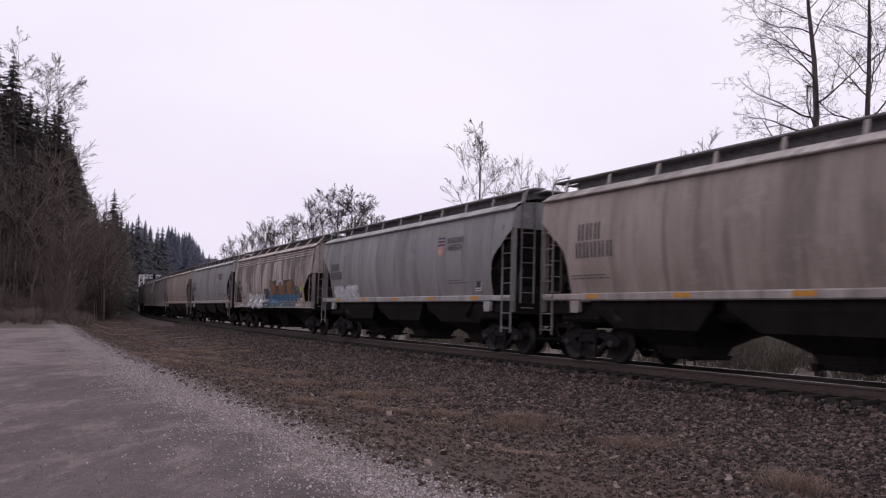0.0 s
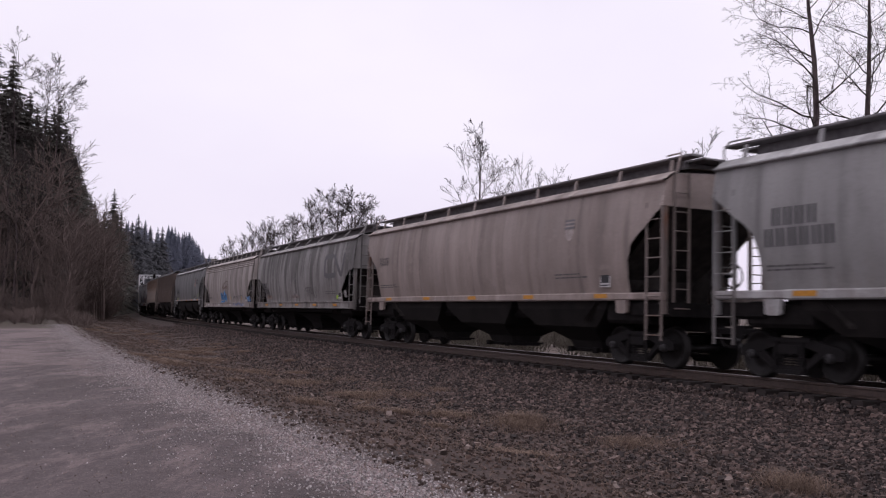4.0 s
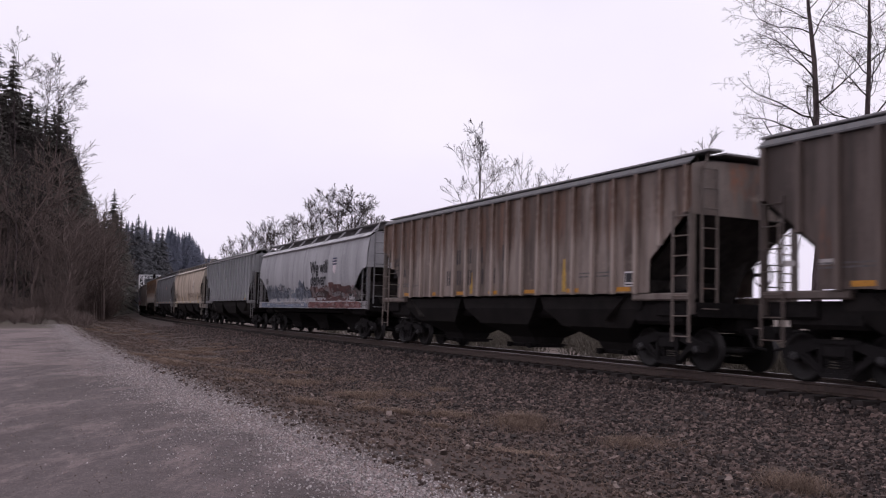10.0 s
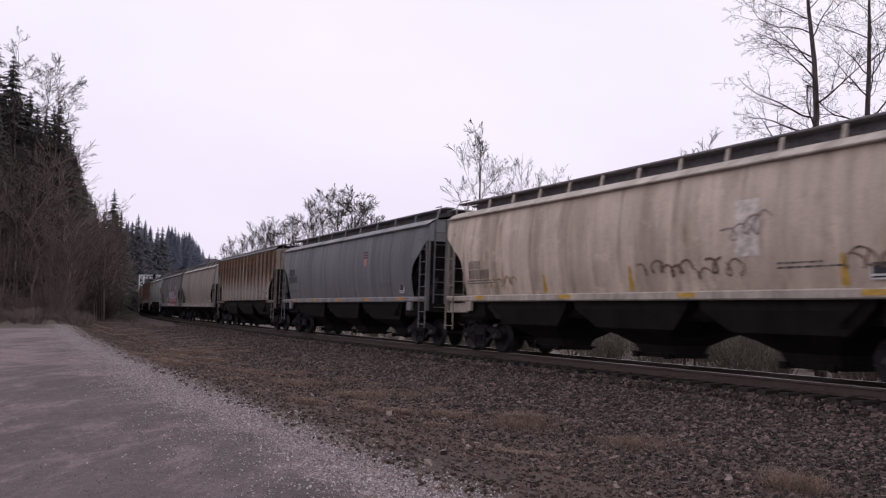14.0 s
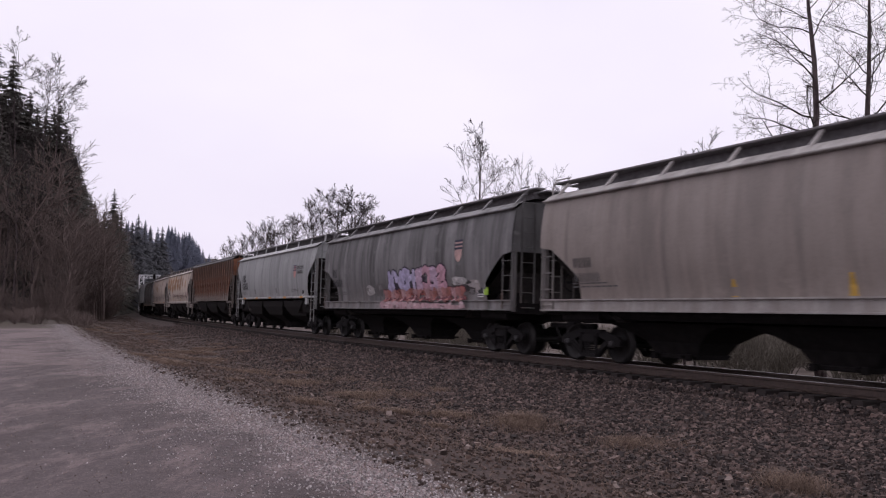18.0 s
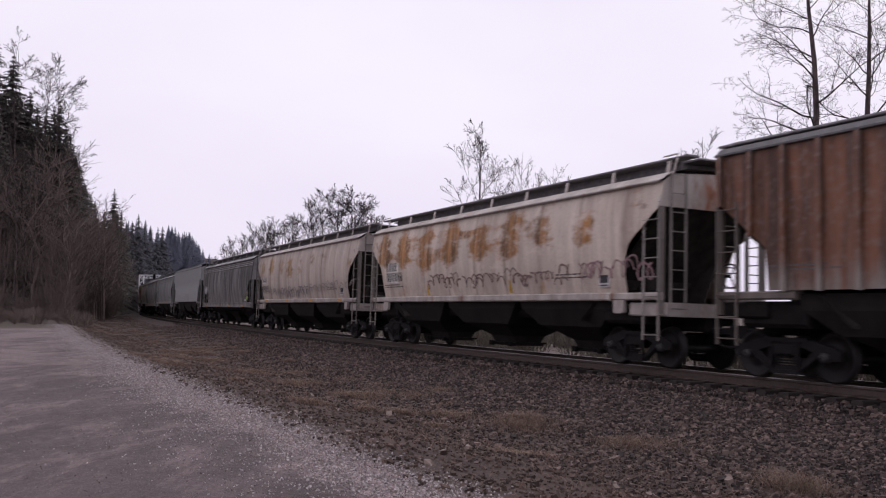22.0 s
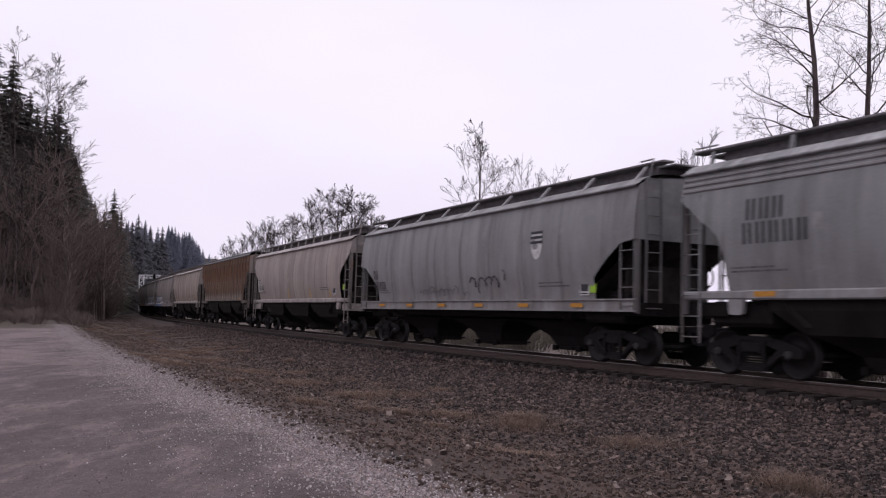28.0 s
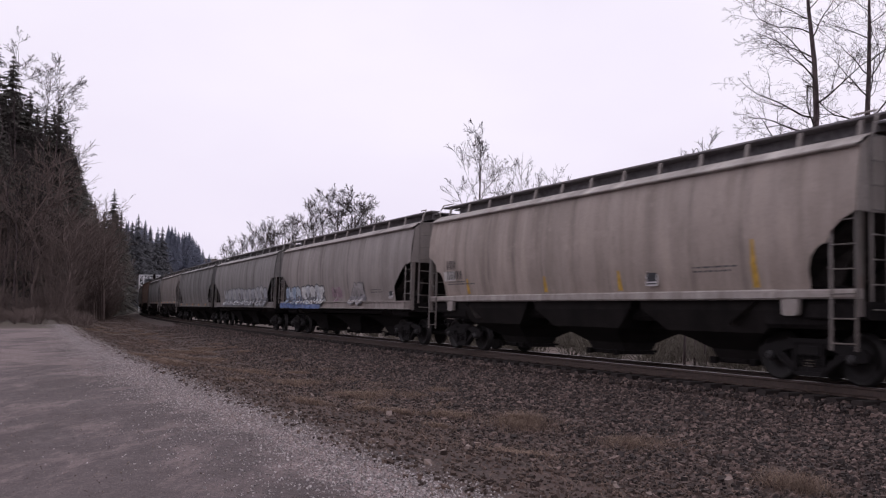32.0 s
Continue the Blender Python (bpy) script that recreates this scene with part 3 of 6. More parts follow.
def add_truck(car, x):
    truck = part("truck", kept("truck", lambda: Geo().box(0, 0, 0.62, 0.42, 2.0, 0.22).box(0, 0, 0.78, 0.36, 0.36, 0.14).mesh("truck", TRUCK)), None, car, "greasy dark cast steel truck", m=pose(x, 0, 0))
    for y in (-1.0, 1.0):
        part("side_frame", kept("side_frame", lambda: side_frame_geo().mesh("side_frame", TRUCK)), None, truck, m=pose(0, y, 0, 0, 0, 0 if y > 0 else 180))
        tagged(part("spring_nest", kept("springs", lambda: springs_geo().mesh("spring_nest", TRUCK)), None, truck, m=pose(0, y, 0)), kind="stuff")
    for i, q in enumerate((-0.89, 0.89)):
        w = part("wheelset", kept("wheelset", lambda: wheel_mesh()), None, truck, "worn steel wheels on an axle", m=pose(q, 0, 0.457))
        wheels.append((w, q))
    return truck


def wheel_mesh():
    a, b = wheelset_geo(), cap_geo()
    k = len(a.f)
    a.add(b.v, b.f)
    me = a.mesh("wheelset", TREAD)
    me.materials.append(BEARING)
    for i, f in enumerate(me.polygons):
        f.material_index = 1 if i >= k else 0
        f.use_smooth = i < k
    return me


def coupler_geo(e):
    g = Geo()
    g.slab(e * 0.1, 0, 0, 0.9, 0.16, 0.16, 0.03)
    g.prism([(e * 0.5, -0.14), (e * 0.76, -0.14), (e * 0.8, 0.0), (e * 0.76, 0.14), (e * 0.5, 0.14)], -0.17, 0.1)
    g.tube([(e * 0.3, 0.3, -0.05), (e * 0.5, 0.34, -0.3), (e * 0.75, 0.3, -0.34)], 0.03, 6)
    return g


def bay_geo(width, low):
    """One discharge hopper: a funnel with a ridge and a gate frame below."""
    g = Geo()
    a = width
    if a < 2:
        rows = ((2.12, 1.4, 0), (1.98, 1.38, 0.3), (1.35, 1.18, 0.74), (0.95, 0.88, 0.9), (0.68, 0.54, 1.1), (0.62, 0.42, low))
    else:
        rows = ((2.15, 1.0, 0), (1.75, 0.92, 0.06), (1.28, 0.78, 0.2), (0.88, 0.58, 0.42), (0.65, 0.45, low))
    rings = [[(-k, -w, -d), (k, -w, -d), (k, w, -d), (-k, w, -d)] for k, w, d in rows]
    return g.loft(rings, True, True)


def gate_geo():
    g = Geo()
    g.slab(0, 0, 0, 1.36, 1.0, 0.1, 0.02)
    g.tube([(-0.45, -0.75, 0.02), (-0.45, 0.75, 0.02)], 0.03, 6)
    g.box(0.55, 0.6, 0, 0.16, 0.1, 0.14)
    g.box(-0.55, 0.6, 0, 0.16, 0.1, 0.14)
    return g


def bracket_geo(slant):
    """A roof-walk post: a flat bar from the roof's shoulder to the walk's outer edge."""
    g = Geo()
    a = [(1.42, 4.12), (1.42, 4.2), (1.02, 4.63), (0.98, 4.6)] if slant else [(1.06, 4.26), (1.1, 4.3), (1.03, 4.64), (0.99, 4.64)]
    ring = [[(x, y, z) for y, z in a] for x in (-0.045, 0.045)]
    return g.loft(ring, True, True)


def blob(g, rnd, x0, x1, z0, z1, surf, cols=10, rag=0.25, square=False):
    """A ragged painted patch that follows the car side."""
    n = 4
    rings = []
    lo, hi = 0.0, 1.0
    for i in range(cols + 1):
        t = i / cols
        x = x0 + (x1 - x0) * t
        hi = min(1.0, max(0.45, hi + rnd.uniform(-rag, rag)))
        lo = max(0.0, min(0.3, lo + rnd.uniform(-rag, rag) * 0.6))
        k = min(1.0, 30.0 * min(t, 1 - t) + 0.7) if square else min(1.0, 5.0 * min(t, 1 - t) + 0.35)
        mid = 0.45
        a, b = z0 + (z1 - z0) * (mid + (lo - mid) * k), z0 + (z1 - z0) * (mid + (hi - mid) * k)
        rings.append([(x, surf(a + (b - a) * j / n), a + (b - a) * j / n) for j in range(n + 1)])
    g.loft(rings)
    return g


def ribbon(g, pts, r, surf, d):
    """A band of paint with round ends that follows the car side; pts are (x, z)."""
    fine = []
    n = len(pts)
    for i in range(n - 1):
        a, b, c, e = pts[max(0, i - 1)], pts[i], pts[i + 1], pts[min(n - 1, i + 2)]
        for k in range(4):
            t = k / 4
            fine.append(tuple(0.5 * (2 * q + (w - p) * t + (2 * p - 5 * q + 4 * w - v) * t * t + (3 * q - p - 3 * w + v) * t ** 3) for p, q, w, v in zip(a, b, c, e)))
    fine.append(pts[-1])
    rows = []
    for i, (x, z) in enumerate(fine):
        xa, za = fine[max(0, i - 1)]
        xb, zb = fine[min(len(fine) - 1, i + 1)]
        k = math.hypot(xb - xa, zb - za) or 1.0
        nx, nz = -(zb - za) / k * r, (xb - xa) / k * r
        rows.append([(x + nx, z + nz), (x - nx, z - nz)])
    ends = []
    for (x, z), (xq, zq) in ((fine[0], fine[1]), (fine[-1], fine[-2])):
        k = math.hypot(x - xq, z - zq) or 1.0
        ux, uz = (x - xq) / k * r, (z - zq) / k * r
        ends.append([(x + 0.7 * ux - 0.7 * uz * e, z + 0.7 * uz + 0.7 * ux * e) for e in (-1, 1)])
    rows = [[ends[0][0], ends[0][1]]] + rows + [[ends[1][1], ends[1][0]]]
    g.loft([[(x, surf(z) + d, z) for x, z in row] for row in rows])
    return g


STROKES = (((0.14, 0.02), (0.1, 0.5), (0.2, 1.0)), ((0.86, 0.0), (0.8, 0.5), (0.9, 1.02)), ((0.1, 0.93), (0.5, 1.04), (0.9, 0.86)), ((0.1, 0.06), (0.5, -0.04), (0.9, 0.12)),
           ((0.15, 0.5), (0.5, 0.6), (0.85, 0.44)), ((0.15, 0.95), (0.5, 0.5), (0.85, 0.05)), ((0.2, 0.05), (0.45, 0.6), (0.85, 1.0)), ((0.85, 0.9), (0.35, 0.98), (0.14, 0.5), (0.35, 0.03), (0.86, 0.12)))


def spray_shape(rnd, x, w, z0, h):
    """Three or four crossing bands in one cell, as abstract bubble forms."""
    return [[(x - w * (u + rnd.uniform(-0.1, 0.1)), z0 + h * (v + rnd.uniform(-0.08, 0.08))) for u, v in line] for line in rnd.sample(STROKES, rnd.randint(3, 4))]


def glyphs(g, rnd, x, z, h, text, surf, d=0.0):
    """Short upright bars standing for one line of stencilled characters."""
    w = h * 0.52
    for ch in text:
        if ch != " ":
            y = surf(z + h / 2) + d
            a, b = x, x - w
            t = 0.32 * w
            bars = [(a, a - t, z, z + h), (b + t, b, z, z + h)]
            for p, q, zl, zh in bars:
                g.add([(p, surf(zl) + d, zl), (q, surf(zl) + d, zl), (q, surf(zh) + d, zh), (p, surf(zh) + d, zh)], [(0, 1, 2, 3)])
        x -= w * 1.45
    return g


INKS = {}


def ink(c):
    key = tuple(round(q, 3) for q in c)
    if key not in INKS:
        INKS[key] = plain("spray_paint", c, 0.6, 0.0, 0.35, 5)
    return INKS[key]


def hopper_car(spec, length, index):
    """One covered hopper. x runs towards the rear (away from the camera), y to the near side, z up from the rail."""
    rnd = random.Random(100 + index)
    ribbed, flat = spec.get("ribbed", False), spec.get("ribbed", False)
    xe = length / 2 - (0.9 if ribbed else 0.72)
    deep = spec.get("deep", False)
    high = spec.get("high", False)
    z_low = 1.5 if deep else (1.8 if high else SILL_Z)
    cut = "deep" if deep else spec.get("cut", "tall")
    end_z = 3.3 if ribbed else CUTS[cut][0][1]
    paint = car_paint("car_paint", spec["base"], spec.get("stain", tuple(c * 0.4 for c in spec["base"])), spec.get("amount", 0.45), spec.get("rust", 0.0),
                      spec.get("rust_color", (0.16, 0.055, 0.022)), seed=index, rusttop=spec.get("rusttop", False), blotch=spec.get("blotch", False), drip=spec.get("drip", 0.14), seam=0.0 if ribbed else 1.72 * xe / spec.get("seams", 8), fade=spec.get("fade", (1.7, 3.7)))
    # sky light on roof and eaves is put into the trim's colour, a fifth lighter
    trim = car_paint("trim_paint", tuple(min(0.8, 1.22 * c) for c in spec.get("trim", spec["base"])), tuple(c * 0.35 for c in spec["base"]), spec.get("amount", 0.45), spec.get("rust", 0.0) * 0.6, seed=index + 50)
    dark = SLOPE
    # stained, rusty trim for ladders and posts, darkened to paint in their shade
    dim_trim = car_paint("grimy_trim", tuple(c * 0.8 for c in spec.get("trim", spec["base"])), (0.05, 0.045, 0.04), 0.8, 0.2, seed=index + 70)
    # light caught by the ribs is put into their colour: side paint lightened
    lit_ribs_paint = car_paint("rib_paint", tuple(min(0.8, 1.2 * c) for c in spec["base"]), spec["base"], 0.6, spec.get("rust", 0.0) * 0.92, spec.get("rust_color", (0.16, 0.055, 0.022)), seed=index, rusttop=spec.get("rusttop", False), fade=spec.get("fade", (1.7, 3.7))) if ribbed else None
    car = thing("hopper_car", spec["label"], "hopper car", "hopper cars of the train")
    surf = lambda z: bulge(z, ribbed)
    # body
    seams = [] if ribbed else [-xe * 0.86 + xe * 1.72 * i / spec.get("seams", 8) for i in range(spec.get("seams", 8) + 1)]
    for e in (1, -1):
        part("side_sheet", side_sheet(xe, ribbed, e, z_low, seams, cut), paint, car, smooth=not ribbed)
    part("roof", roof_geo(xe, flat), ROOF if flat else trim, car, smooth=not flat)
    for e in (1, -1):
        part("end_wall", end_wall_geo(e, xe, ribbed, flat, end_z), trim, car)
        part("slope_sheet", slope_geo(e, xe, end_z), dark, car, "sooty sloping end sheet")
        # added dark plate that blocks sky from showing through below the slope sheet
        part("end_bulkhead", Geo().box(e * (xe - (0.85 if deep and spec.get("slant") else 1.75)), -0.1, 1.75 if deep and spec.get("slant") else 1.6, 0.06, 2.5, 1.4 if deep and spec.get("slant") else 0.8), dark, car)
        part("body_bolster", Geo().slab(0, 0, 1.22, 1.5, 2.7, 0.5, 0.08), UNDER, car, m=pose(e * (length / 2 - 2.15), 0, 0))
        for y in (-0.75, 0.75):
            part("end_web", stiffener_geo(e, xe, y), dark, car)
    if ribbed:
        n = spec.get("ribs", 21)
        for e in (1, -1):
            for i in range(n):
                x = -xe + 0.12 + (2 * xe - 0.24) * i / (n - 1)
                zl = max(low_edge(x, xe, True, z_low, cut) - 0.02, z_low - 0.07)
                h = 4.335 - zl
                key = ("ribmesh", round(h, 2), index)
                me = kept(key, lambda: Geo().prism([(-0.05, 4.335 - h), (0.05, 4.335 - h), (0.05, 4.335), (-0.05, 4.335)], 0, 0.09).mesh("rib", lit_ribs_paint))
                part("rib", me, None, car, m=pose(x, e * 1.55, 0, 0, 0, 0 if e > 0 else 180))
    if spec.get("grooved"):
        for e in (1, -1):
            for z in (3.74, 3.86, 3.98):
                g = Geo().slab(0, 0, 0, 2 * xe - 0.1, 0.05, 0.075, 0.02)
                part("eave_moulding", g, trim, car, m=pose(0, e * (surf(z) + 0.012), z))
    # sills
    for e in (1, -1):
        if deep:
            ring = [(-0.05, -0.15), (0.1, -0.15), (0.1, -0.115), (0.04, -0.11), (0.04, 0.11), (0.1, 0.115), (0.1, 0.15), (-0.05, 0.15)]
            g = Geo().loft([[(q * (xe - 0.01), a, b) for a, b in ring] for q in (-1, 1)], True, True)
            part("side_sill", g, trim, car, m=pose(0, e * 1.5, 1.385, 0, 0, 0 if e > 0 else 180))
        elif not ribbed:
            g = Geo().slab(0, 0, 0, 2 * (xe - 1.75), 0.12, 0.11 if high else 0.19, 0.03)
            part("side_sill", g, trim, car, m=pose(0, e * 1.5, 1.76 if high else 1.585))
            for q in (1, -1):
                g = Geo().slab(0, 0, 0, 1.74, 0.12, 0.1 if high else 0.17, 0.03)
                part("end_sill_bar", g, trim, car, m=pose(q * (xe - 0.87), e * 1.495, 1.76 if high else 1.585))
                part("jacking_pad", Geo().prism([(-0.19, 0), (0.19, 0), (0.17, -0.27), (0.1, -0.3), (-0.1, -0.3), (-0.17, -0.27)], -0.05, 0.05), trim, car, m=pose(q * (xe - 1.46), e * 1.49, 1.71 if high else 1.5))
    if ribbed:
        for e in (1, -1):
            for q in (1, -1):
                part("end_sill_bar", Geo().slab(0, 0, 0, 1.9, 0.12, 0.16, 0.03), dim_trim, car, m=pose(q * (xe - 0.95), e * 1.48, 1.57))
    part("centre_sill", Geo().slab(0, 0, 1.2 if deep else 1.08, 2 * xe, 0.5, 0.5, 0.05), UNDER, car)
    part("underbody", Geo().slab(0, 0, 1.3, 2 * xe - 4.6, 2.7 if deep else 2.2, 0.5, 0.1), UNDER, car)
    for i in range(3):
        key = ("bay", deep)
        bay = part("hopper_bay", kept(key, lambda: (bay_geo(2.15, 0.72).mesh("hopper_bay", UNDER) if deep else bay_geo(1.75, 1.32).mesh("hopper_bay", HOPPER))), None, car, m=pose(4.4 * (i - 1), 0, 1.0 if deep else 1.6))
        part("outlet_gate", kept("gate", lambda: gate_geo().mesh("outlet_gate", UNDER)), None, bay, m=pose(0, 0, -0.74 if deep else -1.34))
    # ends
    for e in (1, -1):
        part("end_platform", Geo().slab(e * (xe - 0.55), 0, 1.3, 1.25, 2.86, 0.3, 0.03), trim if spec.get("light_ends") and not ribbed else UNDER, car)
        part("coupler", kept(("coupler", e), lambda: coupler_geo(e).mesh("coupler", TRUCK)), None, car, m=pose(e * (xe + 0.05), 0, 0.86))
        add_truck(car, e * (length / 2 - 2.15))
        for y in (1, -1):
            part("corner_post", Geo().box(0, 0, 0, 0.1, 0.08, end_z - 1.2), dim_trim, car, m=pose(e * (xe - 0.05), y * 1.48, (end_z + 1.2) / 2))
            lad = kept(("ladder", index), lambda: ladder_geo(1.25 if deep else 0.62, end_z + 0.1, 0.5).mesh("ladder", dim_trim))
            part("side_ladder", lad, None, car, m=pose(e * (xe - 0.29), y * 1.57, 0, 0, 0, 0 if y > 0 else 180))
        lad = kept(("end_ladder", index), lambda: ladder_geo(1.2, 4.3, 0.42).mesh("ladder", dim_trim))
        part("end_ladder", lad, None, car, m=pose(e * (xe + 0.05), e * -1.1, 0, 0, 0, -90 * e))
        part("end_ladder", lad, None, car, m=pose(e * (xe + 0.05), e * 1.1, 0, 0, 0, -90 * e))
    part("brake_wheel", kept("brake", lambda: brake_geo().mesh("brake_wheel", TRUCK)), None, car, m=pose(-(xe + 0.12), -0.35, 2.1))
    part("air_tank", Geo().tube([(-0.5, 0, 0), (-0.45, 0, 0), (0.45, 0, 0), (0.5, 0, 0)], [0.1, 0.21, 0.21, 0.1], 10), UNDER, car, m=pose(-(xe - 1.25), 0.9, 1.55))
    # roof walk
    walk_z = 4.63 if flat else 4.68
    wy = 1.1 if flat else 0.86
    for y in (1, -1):
        part("roof_walk", Geo().slab(0, 0, 0, 2 * xe + 0.5, 0.34, 0.05, 0.012), PLATE if flat else GRATING, car, "galvanised steel roof walk", m=pose(0, y * wy, walk_z))
    for e in (1, -1):
        part("cross_walk", Geo().box(0, 0, 0, 0.6, 1.6 if flat else 1.2, 0.04), GRATING, car, m=pose(e * (xe - 0.1), 0, walk_z - 0.03))
    n = spec.get("posts", 10)
    slant = spec.get("slant", False)
    for y in (1, -1):
        for i in range(n):
            x = -xe + 0.35 + (2 * xe - 0.7) * i / (n - 1)
            if flat:
                me = kept(("fpost", index), lambda: Geo().box(0, 0, 0, 0.06, 0.05, 0.2).mesh("walk_post", trim))
                part("walk_post", me, None, car, m=pose(x, y * 1.1, walk_z - 0.1))
            else:
                me = kept(("post", index), lambda: bracket_geo(slant).mesh("walk_post", trim))
                part("walk_post", me, None, car, m=pose(x, 0, 0, 0, 0, 0 if y > 0 else 180))
    part("hatch_trough", Geo().slab(0, 0, 0, 2 * xe - 0.7, 1.5 if flat else 1.4, 0.2 if flat else 0.32, 0.05), PLATE if flat else GRATING, car, "long dark roof hatch", m=pose(0, 0, walk_z - (0.09 if flat else 0.12)))
    for e in (1, -1):
        part("grab_hoop", Geo().tube([(e * xe, 1.25, 4.15), (e * (xe + 0.08), 1.2, walk_z - 0.12), (e * (xe + 0.02), 1.1, walk_z + 0.06), (e * (xe - 0.5), 1.05, walk_z + 0.07)], 0.022, 6), trim, car)
    decorate(car, spec, rnd, xe, surf, ribbed, deep, index)
    return car


def brake_geo():
    g = Geo()
    ring = [(0.0, 0.27 * math.cos(6.2832 * k / 16), 0.27 * math.sin(6.2832 * k / 16)) for k in range(17)]
    g.tube(ring, 0.02, 5)
    for k in range(3):
        a = 2.094 * k
        g.tube([(0, 0, 0), (0, 0.27 * math.cos(a), 0.27 * math.sin(a))], 0.015, 5)
    g.tube([(0, 0, 0), (0.25, 0, 0)], 0.04, 6)
    return g


def decorate(car, spec, rnd, xe, surf0, ribbed, deep, index):
    lift = 0.004 if ribbed else 0.006
    surf = lambda z: 1.607 if deep and z < 1.54 else surf0(z) + lift
    at = lambda a: xe - a * 2 * xe
    roof_z = RIB_EAVE if ribbed else EAVE_Z
    adj = lambda z: z if deep else roof_z - (roof_z - z) * (roof_z - SILL_Z - 0.03) / (roof_z - 1.46)
    # reflective strips along the sill
    n, lo = spec.get("strips", 5), spec.get("strip_z", (1.76 if spec.get("high") else 1.6) if not deep else 1.385)
    col = spec.get("strip", ORANGE)
    for i in range(n):
        x = -xe + 2.2 + (2 * xe - 4.4) * i / max(1, n - 1)
        y = 1.558 if ribbed else (1.5635 if not deep else surf(lo))
        part("reflector_strip", kept(("strip", id(col)), lambda: Geo().box(0, 0, 0, 0.5, 0.006, 0.1).mesh("reflector_strip", col)), None, car, m=pose(x, y, lo if not ribbed else 1.75))
    # stencilled marks
    for a, z, h, text, *c in spec.get("marks", ()):
        x, z, h = at(a) - (0 if ribbed else (0.3 if deep else 0.35)), adj(z), h * (1.0 if ribbed else 1.2)
        for ch in text:
            if ch != " ":
                part("stencilled_character", glyphs(Geo(), rnd, x, z, h, ch, surf, 0.004), c[0] if c else INK, car)
            x -= h * 0.78
    for a, z, h, n in spec.get("small", ((0.08, 1.9, 0.035, 8), (0.08, 1.82, 0.035, 10), (0.76, 1.95, 0.035, 7), (0.76, 1.86, 0.035, 8))):
        g = Geo()
        x, z = at(a), adj(z)
        for i in range(n):
            w = rnd.uniform(0.05, 0.2)
            g.add([(x, surf(z), z), (x - w, surf(z), z), (x - w, surf(z + h), z + h), (x, surf(z + h), z + h)], [(0, 1, 2, 3)])
            x -= w + 0.04
        tagged(part("small_print", g, FAINT, car), kind="stuff")
    # patches: rectangles of colour
    for a, z, w, h, c in spec.get("patches", ()):
        x, z = at(a), adj(z)
        m = 5
        g = Geo().loft([[(x + w / 2, surf(z - h / 2 + h * j / m) - 0.002, z - h / 2 + h * j / m) for j in range(m + 1)],
                        [(x - w / 2, surf(z - h / 2 + h * j / m) - 0.002, z - h / 2 + h * j / m) for j in range(m + 1)]])
        part("painted_patch", g, ink(c), car)
    for a in spec.get("placards", (0.88,)):
        x = at(a)
        z = 1.8 if deep else 1.98
        part("placard", Geo().box(x, surf(z) + 0.004, z, 0.38, 0.008, 0.34), WHITE, car)
        part("placard_panel", Geo().box(x, surf(z) + 0.01, z + 0.03, 0.31, 0.008, 0.21), INK, car)
        part("placard_panel", Geo().box(x, surf(z) + 0.01, z - 0.125, 0.31, 0.008, 0.03), INK, car)
    # shield emblem: a band over a pointed field
    for a, z, w, *c in spec.get("shield", ()):
        x, z = at(a), adj(z)
        band, field = c if c else ((0.03, 0.035, 0.1), (0.5, 0.42, 0.42))
        out = [(-0.5, 0.5), (0.5, 0.5), (0.5, -0.25), (0.3, -0.5), (0, -0.62), (-0.3, -0.5), (-0.5, -0.25)]
        g = Geo().add([(x + p * w, surf(z + q * w * 1.35) + 0.002, z + q * w * 1.35) for p, q in out], [tuple(range(7))])
        part("shield_field", g, ink(field), car)
        for q in (0.62, 0.36, 0.1):
            part("shield_bar", Geo().box(x, surf(z + q * w) + 0.008, z + q * w, w * 1.12, 0.006, w * 0.14), ink(band), car)
    # spray paint
    for a0, a1, z0, z1, colors, style in spec.get("tags", ()):
        x0, x1 = at(a0), at(a1)
        z0, z1 = adj(z0), adj(z1)
        width = abs(x1 - x0)
        if style == "fill":
            g = blob(Geo(), rnd, x0, x1, z0, z1, lambda z: surf(z) + 0.003, int(width * 5), 0.1 if z1 < 1.56 else 0.16, square=True)
            part("spray_fill", g, ink(colors[0]), car)
            # later passes of the can, and places where the paint has worn off
            for k, (tint, add) in enumerate(((0.45, 0.0), (1.25, 0.06), (0.75, 0.12))):
                g = Geo()
                for q in range(int(width * 2.2)):
                    xa, zc = rnd.uniform(x1 + 0.15, x0 - 0.15), rnd.uniform(z0, z1)
                    wq, hq = rnd.uniform(0.06, 0.4), (z1 - z0) * rnd.uniform(0.12, 0.3)
                    lo, hi = max(z0 + 0.01, zc - hq), min(z1 - 0.01, zc + hq)
                    blob(g, rnd, xa + wq / 2, xa - wq / 2, lo, hi, lambda z: surf(z) + 0.005 + 0.002 * k, 5, 0.35)
                tagged(part("spray_blotch", g, ink(tuple(min(0.6, c * tint + add) for c in colors[0])), car), kind="stuff")
        elif style == "letters":
            n = max(2, int(width / (0.8 * (z1 - z0))))
            w = width / n
            hgt = z1 - z0
            for i in range(n):
                xa = x0 - i * w
                shape = spray_shape(rnd, xa, w, z0 + 0.1 * hgt, 0.8 * hgt)
                r = 0.16 * min(hgt, 1.3 * w)
                c = colors[1 + i % (len(colors) - 1)]
                for name, width, up, tone, rows in (("spray_outline", r * 1.5, 0.004, colors[0], shape), ("spray_letter", r, 0.016, c, shape)):
                    g = Geo()
                    for k, line in enumerate(rows):
                        ribbon(g, line, width, surf, up + 0.003 * k)
